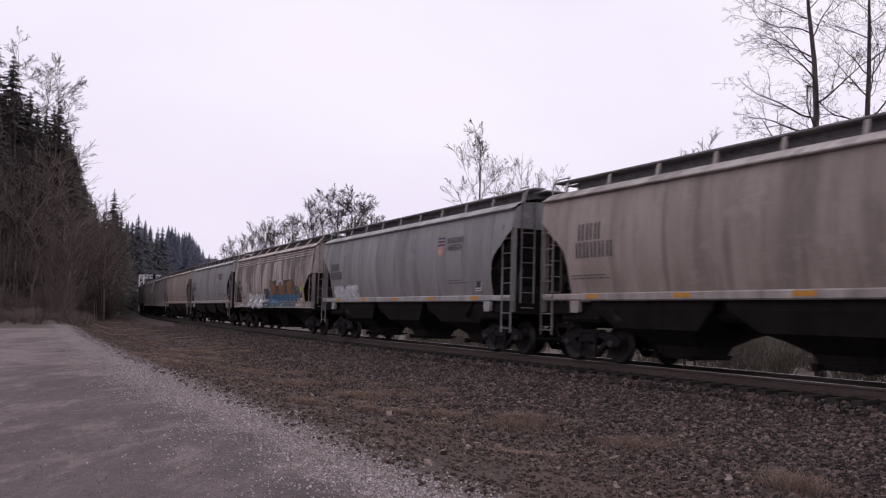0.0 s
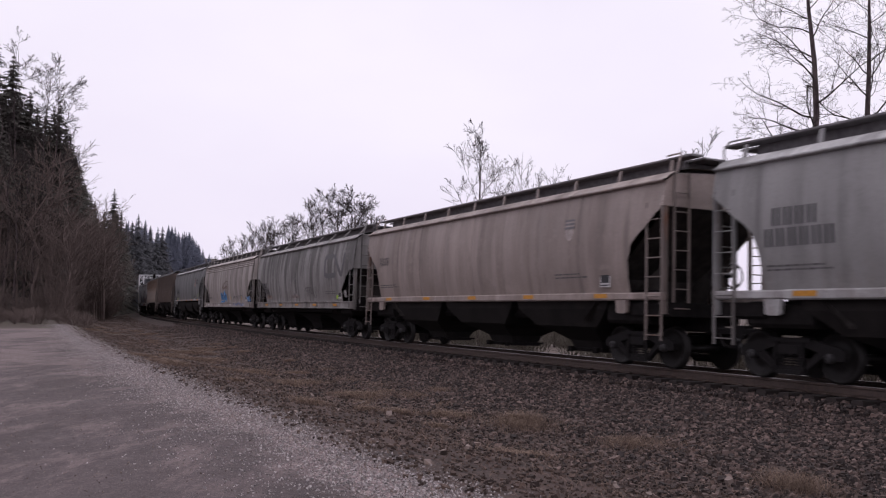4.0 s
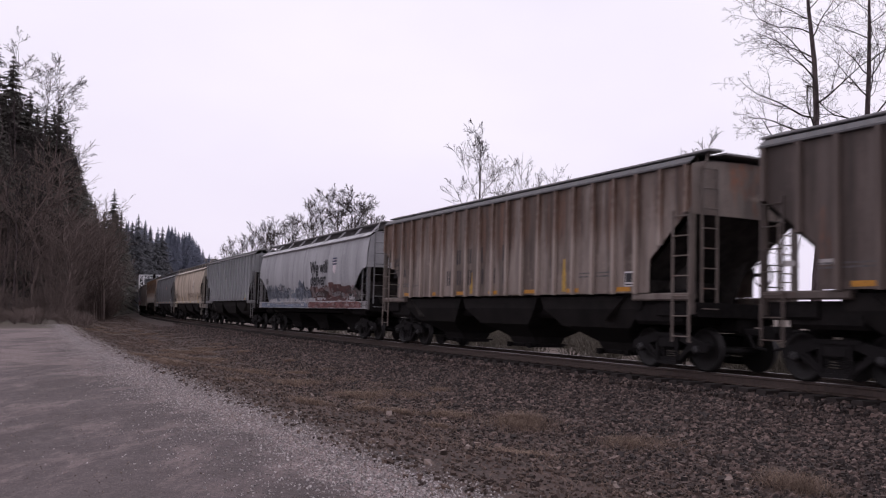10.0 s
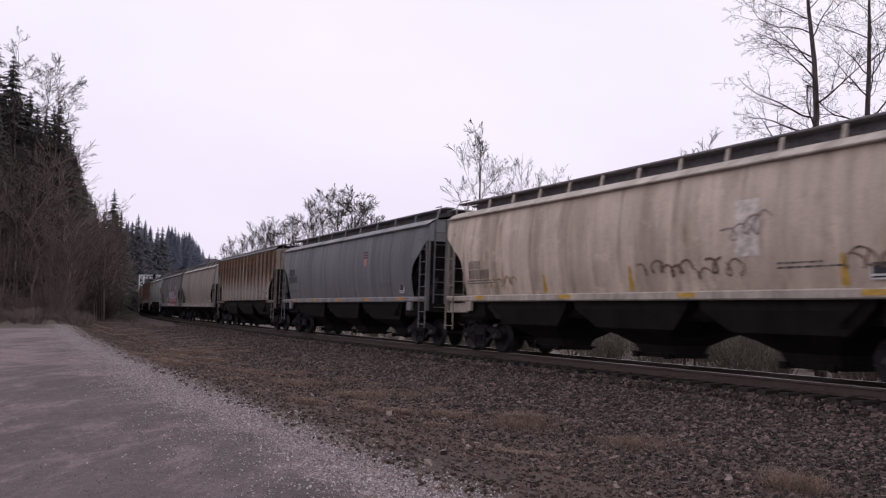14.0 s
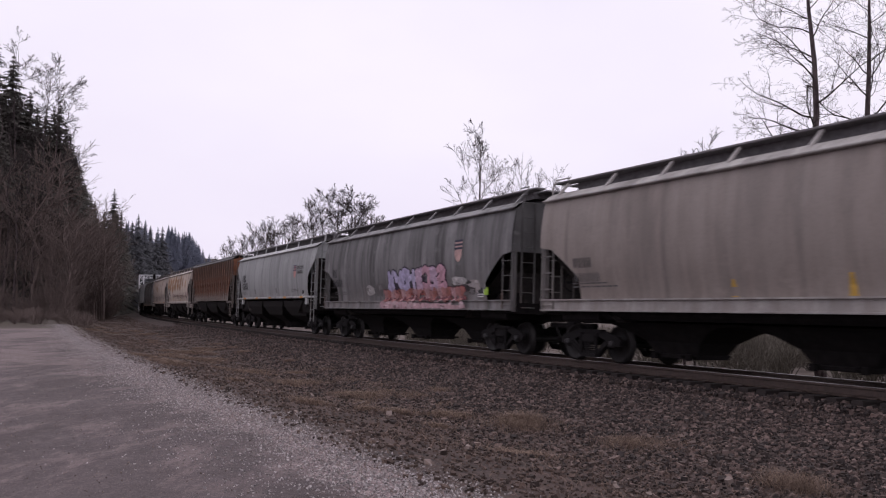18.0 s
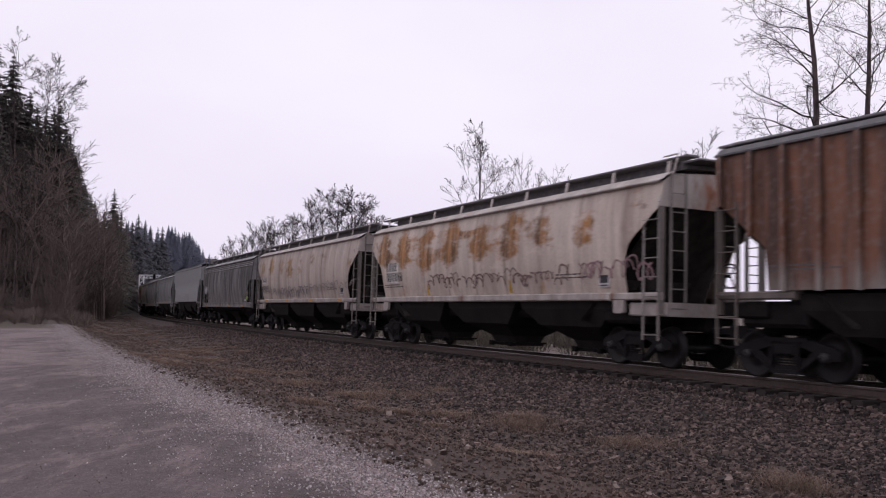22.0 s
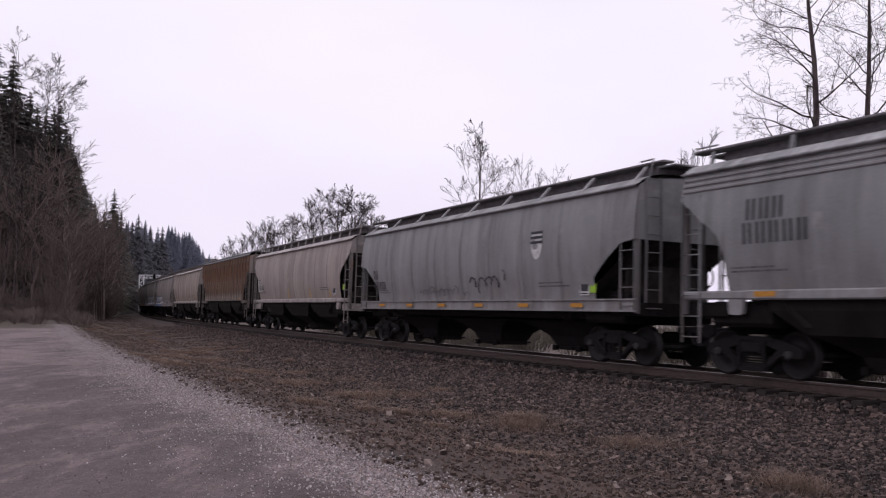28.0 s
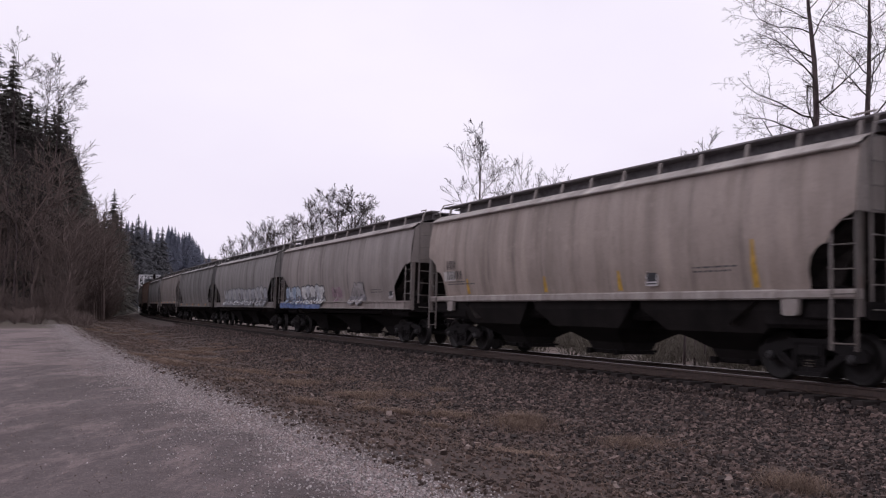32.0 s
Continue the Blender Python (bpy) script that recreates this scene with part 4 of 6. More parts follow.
                    part(name, g, ink(tone), car)
                g = Geo()
                for k, line in enumerate(shape[:2]):
                    ribbon(g, [(x + 0.3 * r, z + 0.35 * r) for x, z in line[:-1]], r * 0.2, surf, 0.029 + 0.002 * k)
                tagged(part("spray_highlight", g, ink(tuple(min(0.7, 1.25 * q + 0.02) for q in c)), car), kind="stuff")
        elif style == "scrawl":
            g = Geo()
            x = x0
            k = 0
            while x > x1:
                size = (z1 - z0) * rnd.uniform(0.35, 0.6)
                zc = rnd.uniform(z0 + 0.4 * size, z1 - 0.5 * size)
                a = rnd.uniform(0, 6.28)
                pts = []
                for q in range(rnd.randint(5, 9)):
                    a += rnd.uniform(0.7, 1.9)
                    pts.append((x - 0.07 * q + 0.5 * size * math.cos(a), min(z1, max(z0, zc + 0.6 * size * math.sin(a)))))
                ribbon(g, pts, 0.016 + 0.012 * rnd.random(), surf, 0.006 + 0.0015 * (k % 6))
                x -= rnd.uniform(0.25, 0.55)
                k += 1
            tagged(part("spray_scrawl", g, ink(colors[0]), car), kind="stuff")
    # broad painted bands
    for width, c, *pts in spec.get("bands", ()):
        part("painted_band", ribbon(Geo(), [(at(a), adj(z)) for a, z in pts], width, surf, 0.004), ink(c), car)
    # yellow run-down marks
    for a, z0, z1 in spec.get("runs", ()):
        x, z0, z1 = at(a), adj(z0), adj(z1)
        g = Geo().loft([[(x + w, surf(z), z), (x - w, surf(z), z)] for z, w in ((z0, 0.085), ((z0 + z1) / 2, 0.07), (z1, 0.035))])
        part("yellow_streak", g, YELLOW, car)
    for a, z, w in spec.get("lime", ()):
        part("lime_mark", Geo().box(at(a), surf(adj(z)) + 0.003, adj(z), w, 0.006, 0.22), LIME, car)
    for text, a, z, size, c in spec.get("text", ()):
        z = adj(z)
        cu = bpy.data.curves.new("slogan", "FONT")
        cu.body, cu.size, cu.extrude, cu.offset = text, size, 0.002, 0.018 * size
        cu.materials.append(c)
        ob = new("slogan", cu)
        ob.parent = car
        ob.matrix_basis = Matrix.Translation((at(a), surf(z + size * 0.35) + 0.03, z)) @ Matrix(((-1, 0, 0, 0), (0, 0, 1, 0), (0, 1, 0, 0), (0, 0, 0, 1)))


GREY, TAN, CREAM, PALE = (0.38, 0.365, 0.37), (0.5, 0.41, 0.365), (0.95, 0.78, 0.63), (0.5, 0.51, 0.505)
RUSTY = (0.17, 0.06, 0.025)
SOOT = (0.11, 0.105, 0.11)
BLUE_BAND, RED_FIELD = (0.05, 0.06, 0.16), (0.5, 0.25, 0.22)
EMB = ((0.73, 3.2, 0.42, BLUE_BAND, RED_FIELD),)
SLOGAN = (("BUILDING", 0.76, 3.27, 0.24, FAINT), ("AMERICA", 0.76, 3.02, 0.24, FAINT))


def smooth_car(label, base, **k):
    return dict(label=label, base=base, **k)


TRAIN = [
    smooth_car("tan-grey smooth-sided covered hopper with dark stencilled marks", TAN, stain=(0.25, 0.19, 0.16), amount=0.6, marks=((0.08, 2.85, 0.34, "HHH"), (0.075, 2.38, 0.32, "HHHHH")), trim=(0.48, 0.43, 0.4)),
    smooth_car("grey smooth-sided covered hopper with a small white spray tag", GREY, text=SLOGAN, stain=(0.24, 0.23, 0.24), marks=((0.06, 2.7, 0.26, "HHHH"), (0.055, 2.3, 0.26, "HHHHHH")), shield=EMB, trim=(0.5, 0.49, 0.49),
               tags=((0.1, 0.27, 1.5, 1.95, ((0.5, 0.5, 0.52), (0.62, 0.62, 0.64), (0.55, 0.55, 0.6)), "letters"),)),
    smooth_car("brown-streaked tan hopper with large blue and orange graffiti", (0.66, 0.56, 0.52), stain=(0.22, 0.175, 0.155), amount=0.8, drip=0.85, grooved=True, deep=True, slant=True, posts=9, strip=WHITE, strips=5,
               marks=((0.05, 2.6, 0.22, "HHHH"), (0.05, 2.25, 0.22, "HHHHH")), patches=((0.19, 2.55, 0.16, 0.2, (0.6, 0.5, 0.48)),),
               tags=((0.23, 0.45, 1.28, 1.98, ((0.2, 0.19, 0.2), (0.62, 0.61, 0.61), (0.55, 0.55, 0.58)), "letters"), (0.48, 0.83, 1.25, 1.53, ((0.04, 0.12, 0.17),), "fill"), (0.45, 0.52, 1.6, 2.4, ((0.05, 0.045, 0.045),), "fill"),
                     (0.52, 0.82, 1.56, 2.3, ((0.05, 0.05, 0.06),), "fill"), (0.5, 0.83, 1.54, 1.92, ((0.03, 0.06, 0.09), (0.06, 0.19, 0.32), (0.05, 0.15, 0.27)), "letters"), (0.54, 0.815, 1.9, 2.55, ((0.045, 0.03, 0.025), (0.26, 0.13, 0.055), (0.2, 0.11, 0.05), (0.13, 0.06, 0.045)), "letters"),
                     (0.57, 0.66, 2.42, 2.68, ((0.05, 0.08, 0.03),), "fill"), (0.73, 0.81, 2.42, 2.66, ((0.05, 0.085, 0.03),), "fill"), (0.51, 0.55, 1.6, 2.3, ((0.22, 0.28, 0.34),), "fill"), (0.62, 0.7, 2.4, 2.65, ((0.3, 0.33, 0.38), (0.4, 0.42, 0.46)), "letters"),
                     (0.82, 0.87, 1.6, 2.4, ((0.07, 0.075, 0.09),), "fill")), lime=((0.885, 2.15, 0.3),), runs=((0.905, 1.56, 2.5),)),
    smooth_car("clean grey smooth-sided covered hopper with orange strips", (0.39, 0.38, 0.375), text=SLOGAN, stain=(0.26, 0.25, 0.25), marks=((0.07, 2.72, 0.28, "HHHH"), (0.06, 2.3, 0.28, "HHHHHH")), shield=EMB, trim=(0.52, 0.51, 0.51)),
    smooth_car("dusty tan smooth-sided covered hopper with faded marks", (0.46, 0.375, 0.34), stain=(0.27, 0.22, 0.2), amount=0.5, marks=((0.06, 2.72, 0.24, "HHHH", FAINT),), shield=((0.8, 3.2, 0.36, (0.2, 0.19, 0.2), (0.4, 0.34, 0.32)),)),
    smooth_car("pale stained hopper with a large faded dark emblem", (0.4, 0.38, 0.37), stain=(0.15, 0.14, 0.13), amount=0.9, drip=0.75, deep=True, slant=True, posts=9,
               marks=((0.055, 2.3, 0.24, "HHHH"), (0.055, 1.98, 0.24, "HHHHHH")), lime=((0.86, 1.75, 0.3),),
               tags=((0.58, 0.63, 1.6, 2.2, ((0.1, 0.09, 0.09),), "scrawl"), (0.42, 0.5, 1.65, 1.95, ((0.2, 0.16, 0.15),), "fill"), (0.12, 0.18, 1.65, 1.9, ((0.24, 0.17, 0.14),), "fill")), patches=((0.47, 1.82, 0.7, 0.3, (0.2, 0.19, 0.19)), (0.925, 1.85, 0.3, 0.3, (0.3, 0.29, 0.29))),
               bands=((0.11, SOOT, (0.835, 3.5), (0.775, 3.48), (0.768, 3.3), (0.768, 2.85), (0.776, 2.68), (0.83, 2.66), (0.858, 2.68)), (0.11, SOOT, (0.845, 3.5), (0.872, 3.1), (0.9, 2.7), (0.912, 2.75), (0.92, 3.1), (0.925, 3.5)),
                      (0.035, (0.09, 0.085, 0.085), (0.655, 2.4), (0.648, 2.15), (0.658, 1.75), (0.672, 1.7), (0.675, 2.0)))),
    smooth_car("dusty tan hopper with a blue spray-painted panel", (0.56, 0.5, 0.47), stain=(0.26, 0.215, 0.195), amount=0.6, drip=0.35, bands=((0.028, (0.14, 0.09, 0.075), (0.43, 2.45), (0.47, 2.75), (0.53, 2.95), (0.555, 2.85), (0.53, 2.6), (0.47, 2.5)),), grooved=True, deep=True, posts=12, strip=WHITE, strips=4,
               marks=((0.05, 2.6, 0.3, "H"), (0.06, 2.3, 0.18, "HHHH", FAINT), (0.06, 2.0, 0.18, "HHHHH", FAINT)),
               tags=((0.39, 0.515, 1.5, 2.35, ((0.05, 0.2, 0.42),), "fill"), (0.41, 0.5, 1.75, 2.05, ((0.02, 0.05, 0.12),), "scrawl"), (0.43, 0.55, 2.35, 2.7, ((0.2, 0.12, 0.1),), "scrawl"),
                     (0.64, 0.76, 1.65, 2.0, ((0.12, 0.11, 0.11),), "scrawl"), (0.68, 0.86, 1.3, 1.5, ((0.08, 0.18, 0.42),), "scrawl"), (0.87, 0.95, 1.55, 1.9, ((0.1, 0.25, 0.5),), "fill")), runs=((0.59, 1.6, 2.0), (0.8, 1.6, 2.0))),
    smooth_car("grey smooth-sided covered hopper with dark marks", (0.26, 0.255, 0.26), high=True, stain=(0.17, 0.19, 0.19), marks=((0.115, 2.55, 0.34, "HH"), (0.105, 2.15, 0.32, "HHHHH")), shield=((0.8, 3.1, 0.46, (0.03, 0.03, 0.05), (0.46, 0.24, 0.2)),), posts=7, trim=(0.48, 0.48, 0.49),
               text=tuple((w, a + 0.075, z - 0.1, h, c) for w, a, z, h, c in SLOGAN), lime=((0.14, 1.72, 0.2), (0.88, 1.95, 0.16)), placards=(0.77,)),
    smooth_car("dark brown rib-sided covered hopper with faded lettering", (0.175, 0.128, 0.11), ribbed=True, stain=(0.07, 0.048, 0.04), amount=0.8, drip=0.5, rust=0.15, strips=6, lime=((0.8, 1.85, 0.22),),
               marks=((0.33, 2.55, 0.45, "H H H H H", ink((0.06, 0.05, 0.045))), (0.3, 1.85, 0.45, "H H H H H H H", ink((0.06, 0.05, 0.045)))), patches=((0.58, 2.4, 0.36, 0.26, (0.42, 0.39, 0.38)), (0.04, 1.95, 0.3, 0.1, (0.4, 0.37, 0.36)), (0.09, 1.95, 0.3, 0.1, (0.4, 0.37, 0.36)))),
    smooth_car("rust-streaked brown rib-sided covered hopper with dark lettering", (0.42, 0.34, 0.295), ribbed=True, stain=(0.11, 0.065, 0.048), amount=0.9, drip=0.6, rust=0.6, rusttop=True, rust_color=(0.085, 0.043, 0.027), strips=7,
               marks=((0.06, 2.62, 0.3, "HH"), (0.06, 2.2, 0.28, "HHHHH"), (0.36, 2.5, 0.45, "H H H H H"), (0.32, 1.8, 0.45, "H H H H H H")), runs=((0.42, 1.5, 2.2), (0.72, 1.5, 2.4))),
    smooth_car("pale grey hopper with a black slogan over blue and red graffiti", (0.6, 0.595, 0.62), stain=(0.36, 0.36, 0.38), amount=0.3, deep=True, slant=True, posts=9, strip=WHITE, strips=3,
               marks=((0.07, 2.5, 0.26, "HH"), (0.07, 2.1, 0.26, "HHHHH")), shield=((0.77, 3.1, 0.46, (0.03, 0.04, 0.1), (0.68, 0.6, 0.62)),),
               text=(("We will", 0.568, 2.82, 0.8, INK), ("deliver", 0.573, 2.27, 0.8, INK)),
               tags=((0.09, 0.2, 1.56, 2.45, ((0.12, 0.135, 0.165),), "fill"), (0.19, 0.34, 1.56, 2.5, ((0.105, 0.12, 0.155),), "fill"), (0.36, 0.42, 1.56, 1.95, ((0.13, 0.145, 0.18),), "fill"), (0.41, 0.47, 1.56, 2.25, ((0.11, 0.125, 0.16),), "fill"),
                     (0.45, 0.51, 1.56, 2.6, ((0.1, 0.115, 0.15),), "fill"), (0.5, 0.56, 1.56, 2.1, ((0.12, 0.135, 0.17),), "fill"),
                     (0.1, 0.34, 1.62, 2.4, ((0.045, 0.05, 0.065),), "scrawl"), (0.42, 0.56, 1.62, 2.3, ((0.045, 0.05, 0.065),), "scrawl"), (0.2, 0.5, 1.6, 2.2, ((0.22, 0.25, 0.3),), "scrawl"),
                     (0.557, 0.92, 1.56, 2.27, ((0.085, 0.03, 0.027),), "fill"), (0.72, 0.76, 2.15, 2.4, ((0.1, 0.035, 0.03),), "fill"), (0.57, 0.9, 1.62, 2.1, ((0.035, 0.016, 0.015),), "scrawl"),
                     (0.86, 0.97, 1.55, 2.1, ((0.07, 0.06, 0.058),), "fill"), (0.555, 0.97, 1.25, 1.52, ((0.15, 0.05, 0.047),), "fill"), (0.04, 0.55, 1.25, 1.52, ((0.17, 0.2, 0.27),), "fill")),
               bands=((0.09, (0.19, 0.18, 0.185), (0.575, 1.72), (0.62, 1.9), (0.67, 1.85), (0.7, 2.1), (0.74, 1.82), (0.8, 1.88), (0.85, 1.7)),)),
    smooth_car("grey rib-sided covered hopper with a small shield emblem", (0.41, 0.415, 0.43), ribbed=True, stain=(0.2, 0.2, 0.21), amount=0.5, strips=1, ribs=19, marks=((0.115, 2.5, 0.32, "H H"), (0.1, 2.05, 0.32, "HH HH H")),
               shield=((0.44, 2.95, 0.42, (0.02, 0.022, 0.03), (0.52, 0.44, 0.44)),), lime=((0.86, 1.7, 0.2),)),
    smooth_car("cream smooth-sided covered hopper with yellowed stains", CREAM, stain=(0.36, 0.28, 0.19), amount=0.55, rust=0.18, rust_color=(0.2, 0.12, 0.05), posts=13, strip=YELLOW, strips=4, light_ends=True,
               marks=((0.07, 2.3, 0.2, "HHHH", FAINT), (0.07, 1.98, 0.22, "HHHHHH", INK)), runs=((0.32, 1.5, 2.0), (0.52, 1.5, 2.1), (0.84, 1.5, 2.1)), trim=(0.6, 0.53, 0.45),
               patches=((0.72, 2.75, 0.6, 1.1, (0.62, 0.56, 0.5)),), tags=((0.69, 0.75, 2.5, 3.2, ((0.3, 0.25, 0.22),), "scrawl"), (0.54, 0.7, 1.7, 2.2, ((0.16, 0.11, 0.08),), "scrawl"), (0.84, 0.93, 1.6, 2.2, ((0.16, 0.11, 0.08),), "scrawl"), (0.14, 0.24, 1.65, 2.1, ((0.3, 0.22, 0.13),), "scrawl"))),
    smooth_car("dark grey smooth-sided covered hopper with small emblem", (0.22, 0.22, 0.235), stain=(0.13, 0.13, 0.14), marks=((0.06, 2.7, 0.26, "HHHH", INK), (0.055, 2.3, 0.26, "HHHHHH", INK)), shield=((0.68, 3.1, 0.4, (0.05, 0.05, 0.1), (0.4, 0.2, 0.18)),), trim=(0.3, 0.3, 0.31)),
    smooth_car("pale rib-sided covered hopper with orange rust running from its roof", (0.43, 0.385, 0.34), ribbed=True, stain=(0.26, 0.2, 0.16), amount=0.5, fade=(1.8, 3.9), rust=1.15, rust_color=(0.095, 0.046, 0.022), rusttop=True, strips=3, ribs=18,
               marks=((0.06, 1.85, 0.2, "H HH", FAINT), (0.3, 1.8, 0.16, "HHH", FAINT)), light_ends=True, trim=(0.4, 0.33, 0.28)),
    smooth_car("dusty grey-tan smooth hopper with yellow streaks", (0.4, 0.34, 0.305), stain=(0.26, 0.22, 0.2), amount=0.45, deep=True, slant=True, posts=9, strips=0, marks=((0.07, 2.3, 0.2, "HHHH", INK), (0.07, 1.95, 0.18, "HHHHHH", FAINT)),
               runs=((0.4, 1.55, 1.9), (0.56, 1.55, 1.95), (0.76, 1.55, 1.95)), trim=(0.46, 0.43, 0.41)),
    smooth_car("dark-stained grey hopper with pink and violet graffiti", (0.31, 0.3, 0.3), stain=(0.1, 0.095, 0.095), amount=0.95, drip=0.5, deep=True, slant=True, posts=9, strips=0, marks=((0.055, 2.55, 0.27, "HH"), (0.055, 2.15, 0.25, "HHHHH")),
               shield=((0.8, 3.1, 0.46, (0.03, 0.03, 0.06), (0.52, 0.33, 0.3)),), lime=((0.9, 1.8, 0.24),),
               tags=((0.45, 0.745, 1.85, 2.45, ((0.035, 0.025, 0.045),), "fill"), (0.45, 0.6, 1.92, 2.62, ((0.03, 0.02, 0.04), (0.4, 0.36, 0.52), (0.44, 0.4, 0.56)), "letters"), (0.6, 0.745, 1.92, 2.62, ((0.05, 0.03, 0.05), (0.48, 0.34, 0.44), (0.5, 0.28, 0.34)), "letters"),
                     (0.43, 0.745, 1.56, 1.98, ((0.3, 0.07, 0.06),), "fill"), (0.42, 0.82, 1.53, 1.93, ((0.14, 0.04, 0.05), (0.42, 0.2, 0.19), (0.36, 0.14, 0.12), (0.45, 0.27, 0.28)), "letters"), (0.41, 0.83, 1.25, 1.52, ((0.48, 0.3, 0.32),), "fill"),
                     (0.31, 0.36, 1.75, 2.15, ((0.36, 0.34, 0.33),), "fill"), (0.37, 0.44, 1.65, 2.2, ((0.12, 0.11, 0.11),), "fill"), (0.77, 0.86, 1.65, 2.15, ((0.06, 0.05, 0.05),), "fill"), (0.77, 0.83, 2.0, 2.3, ((0.4, 0.38, 0.37),), "fill"), (0.83, 0.88, 1.75, 2.15, ((0.36, 0.32, 0.31),), "fill"))),
    smooth_car("pale green-white smooth hopper with black stencilled marks", PALE, high=True, stain=(0.36, 0.37, 0.37), amount=0.4, marks=((0.08, 2.6, 0.34, "HHH"), (0.08, 2.1, 0.32, "HHHHH")), shield=((0.8, 2.95, 0.42, (0.05, 0.06, 0.12), (0.5, 0.24, 0.22)),), posts=8,
               trim=(0.56, 0.57, 0.57), patches=((0.29, 1.95, 0.3, 0.26, (0.2, 0.19, 0.19)), (0.58, 1.95, 0.3, 0.26, (0.2, 0.19, 0.19)), (0.17, 2.48, 0.12, 0.2, (0.24, 0.24, 0.24))), text=tuple((w, 0.83, z - 0.25, h, c) for w, a, z, h, c in SLOGAN)),
    smooth_car("rib-sided covered hopper almost wholly covered in brown rust", (0.4, 0.36, 0.33), ribbed=True, fade=(1.3, 2.5), stain=(0.16, 0.09, 0.06), amount=0.6, rust=1.4, rusttop=True, rust_color=(0.105, 0.041, 0.021), strips=0, ribs=22,
               runs=((0.33, 1.5, 2.0), (0.86, 1.5, 1.7)), trim=(0.3, 0.25, 0.22), light_ends=True),
    smooth_car("cream smooth hopper with large ochre rust stains", (0.92, 0.78, 0.67), stain=(0.48, 0.33, 0.27), amount=0.4, rust=0.62, rust_color=(0.22, 0.1, 0.03), blotch=True, posts=9, strips=0, light_ends=True, trim=(0.58, 0.52, 0.48),
               marks=((0.075, 2.45, 0.26, "HHHH"), (0.075, 2.05, 0.26, "HHHHHH")), patches=((0.13, 2.58, 0.95, 0.36, (0.62, 0.59, 0.55)), (0.13, 2.18, 0.95, 0.36, (0.62, 0.59, 0.55))),
               tags=((0.3, 0.78, 1.7, 2.25, ((0.22, 0.14, 0.13),), "scrawl"), (0.82, 0.96, 1.75, 2.4, ((0.32, 0.2, 0.21),), "scrawl")), runs=((0.3, 1.5, 1.9), (0.62, 1.5, 1.9))),
    smooth_car("cream smooth hopper with rust stains and grey graffiti", (0.76, 0.64, 0.56), stain=(0.42, 0.29, 0.24), amount=0.45, rust=0.3, rust_color=(0.2, 0.115, 0.045), blotch=True, posts=9, strips=4, light_ends=True, trim=(0.52, 0.46, 0.43),
               marks=((0.06, 2.45, 0.24, "HHHH"), (0.06, 1.98, 0.22, "HHHHHH")), patches=((0.1, 2.56, 0.8, 0.34, (0.58, 0.55, 0.52)),),
               tags=((0.18, 0.58, 1.55, 2.15, ((0.17, 0.16, 0.17),), "scrawl"), (0.34, 0.44, 1.6, 2.1, ((0.14, 0.13, 0.14),), "scrawl"), (0.48, 0.57, 1.6, 2.1, ((0.14, 0.13, 0.13),), "scrawl"), (0.6, 0.96, 1.8, 2.3, ((0.26, 0.22, 0.21),), "scrawl")),
               ),
    smooth_car("dark soot-stained grey hopper with a deep side sill", (0.33, 0.315, 0.31), stain=(0.09, 0.084, 0.082), amount=0.85, drip=0.85, grooved=True, deep=True, posts=9, strips=4, strip_z=1.3, marks=((0.05, 2.42, 0.25, "HHHH", WHITE), (0.05, 1.98, 0.25, "HHHHHH", INK)),
               patches=((0.075, 2.4, 0.95, 0.42, (0.36, 0.36, 0.36)),), lime=((0.91, 1.78, 0.3),), trim=(0.33, 0.325, 0.33)),
    smooth_car("white rib-sided covered hopper with brown graffiti and streaks", (0.48, 0.48, 0.48), ribbed=True, stain=(0.3, 0.27, 0.24), amount=0.5, rust=0.16, ribs=24, strips=5, marks=((0.09, 2.5, 0.26, "H H"), (0.08, 2.1, 0.26, "H H H H")),
               shield=((0.72, 3.1, 0.42, (0.02, 0.022, 0.03), (0.55, 0.5, 0.5)),), tags=((0.42, 0.62, 1.5, 2.1, ((0.16, 0.12, 0.12), (0.28, 0.22, 0.21), (0.34, 0.28, 0.25)), "letters"),), runs=((0.12, 1.5, 2.2),), light_ends=True),
    smooth_car("grey smooth hopper with grooved eaves and dark marks", (0.36, 0.36, 0.365), stain=(0.23, 0.23, 0.23), amount=0.5, grooved=True, posts=9, marks=((0.085, 2.9, 0.34, "HHH"), (0.08, 2.4, 0.34, "HHHHH")), trim=(0.4, 0.4, 0.41),
               patches=((0.2, 2.75, 0.2, 0.3, (0.28, 0.27, 0.27)),)),
    smooth_car("grey smooth hopper with a white emblem and black scrawls", (0.38, 0.375, 0.38), stain=(0.24, 0.23, 0.23), amount=0.5, deep=True, slant=True, posts=9, strips=6, strip_z=1.38, marks=((0.06, 2.35, 0.27, "HH"), (0.06, 1.95, 0.25, "HHHHH")),
               shield=((0.76, 3.0, 0.5, (0.02, 0.022, 0.03), (0.6, 0.58, 0.58)),), tags=((0.54, 0.65, 1.75, 2.4, ((0.05, 0.05, 0.055),), "scrawl"), (0.32, 0.52, 1.65, 2.0, ((0.16, 0.15, 0.15),), "scrawl")), lime=((0.9, 1.8, 0.25),)),
    smooth_car("light dusty tan smooth hopper with a white mark panel", (0.54, 0.46, 0.42), stain=(0.33, 0.28, 0.25), amount=0.4, posts=13, strips=0, marks=((0.055, 2.35, 0.24, "HHH"), (0.055, 2.0, 0.24, "HHHHH")), light_ends=True,
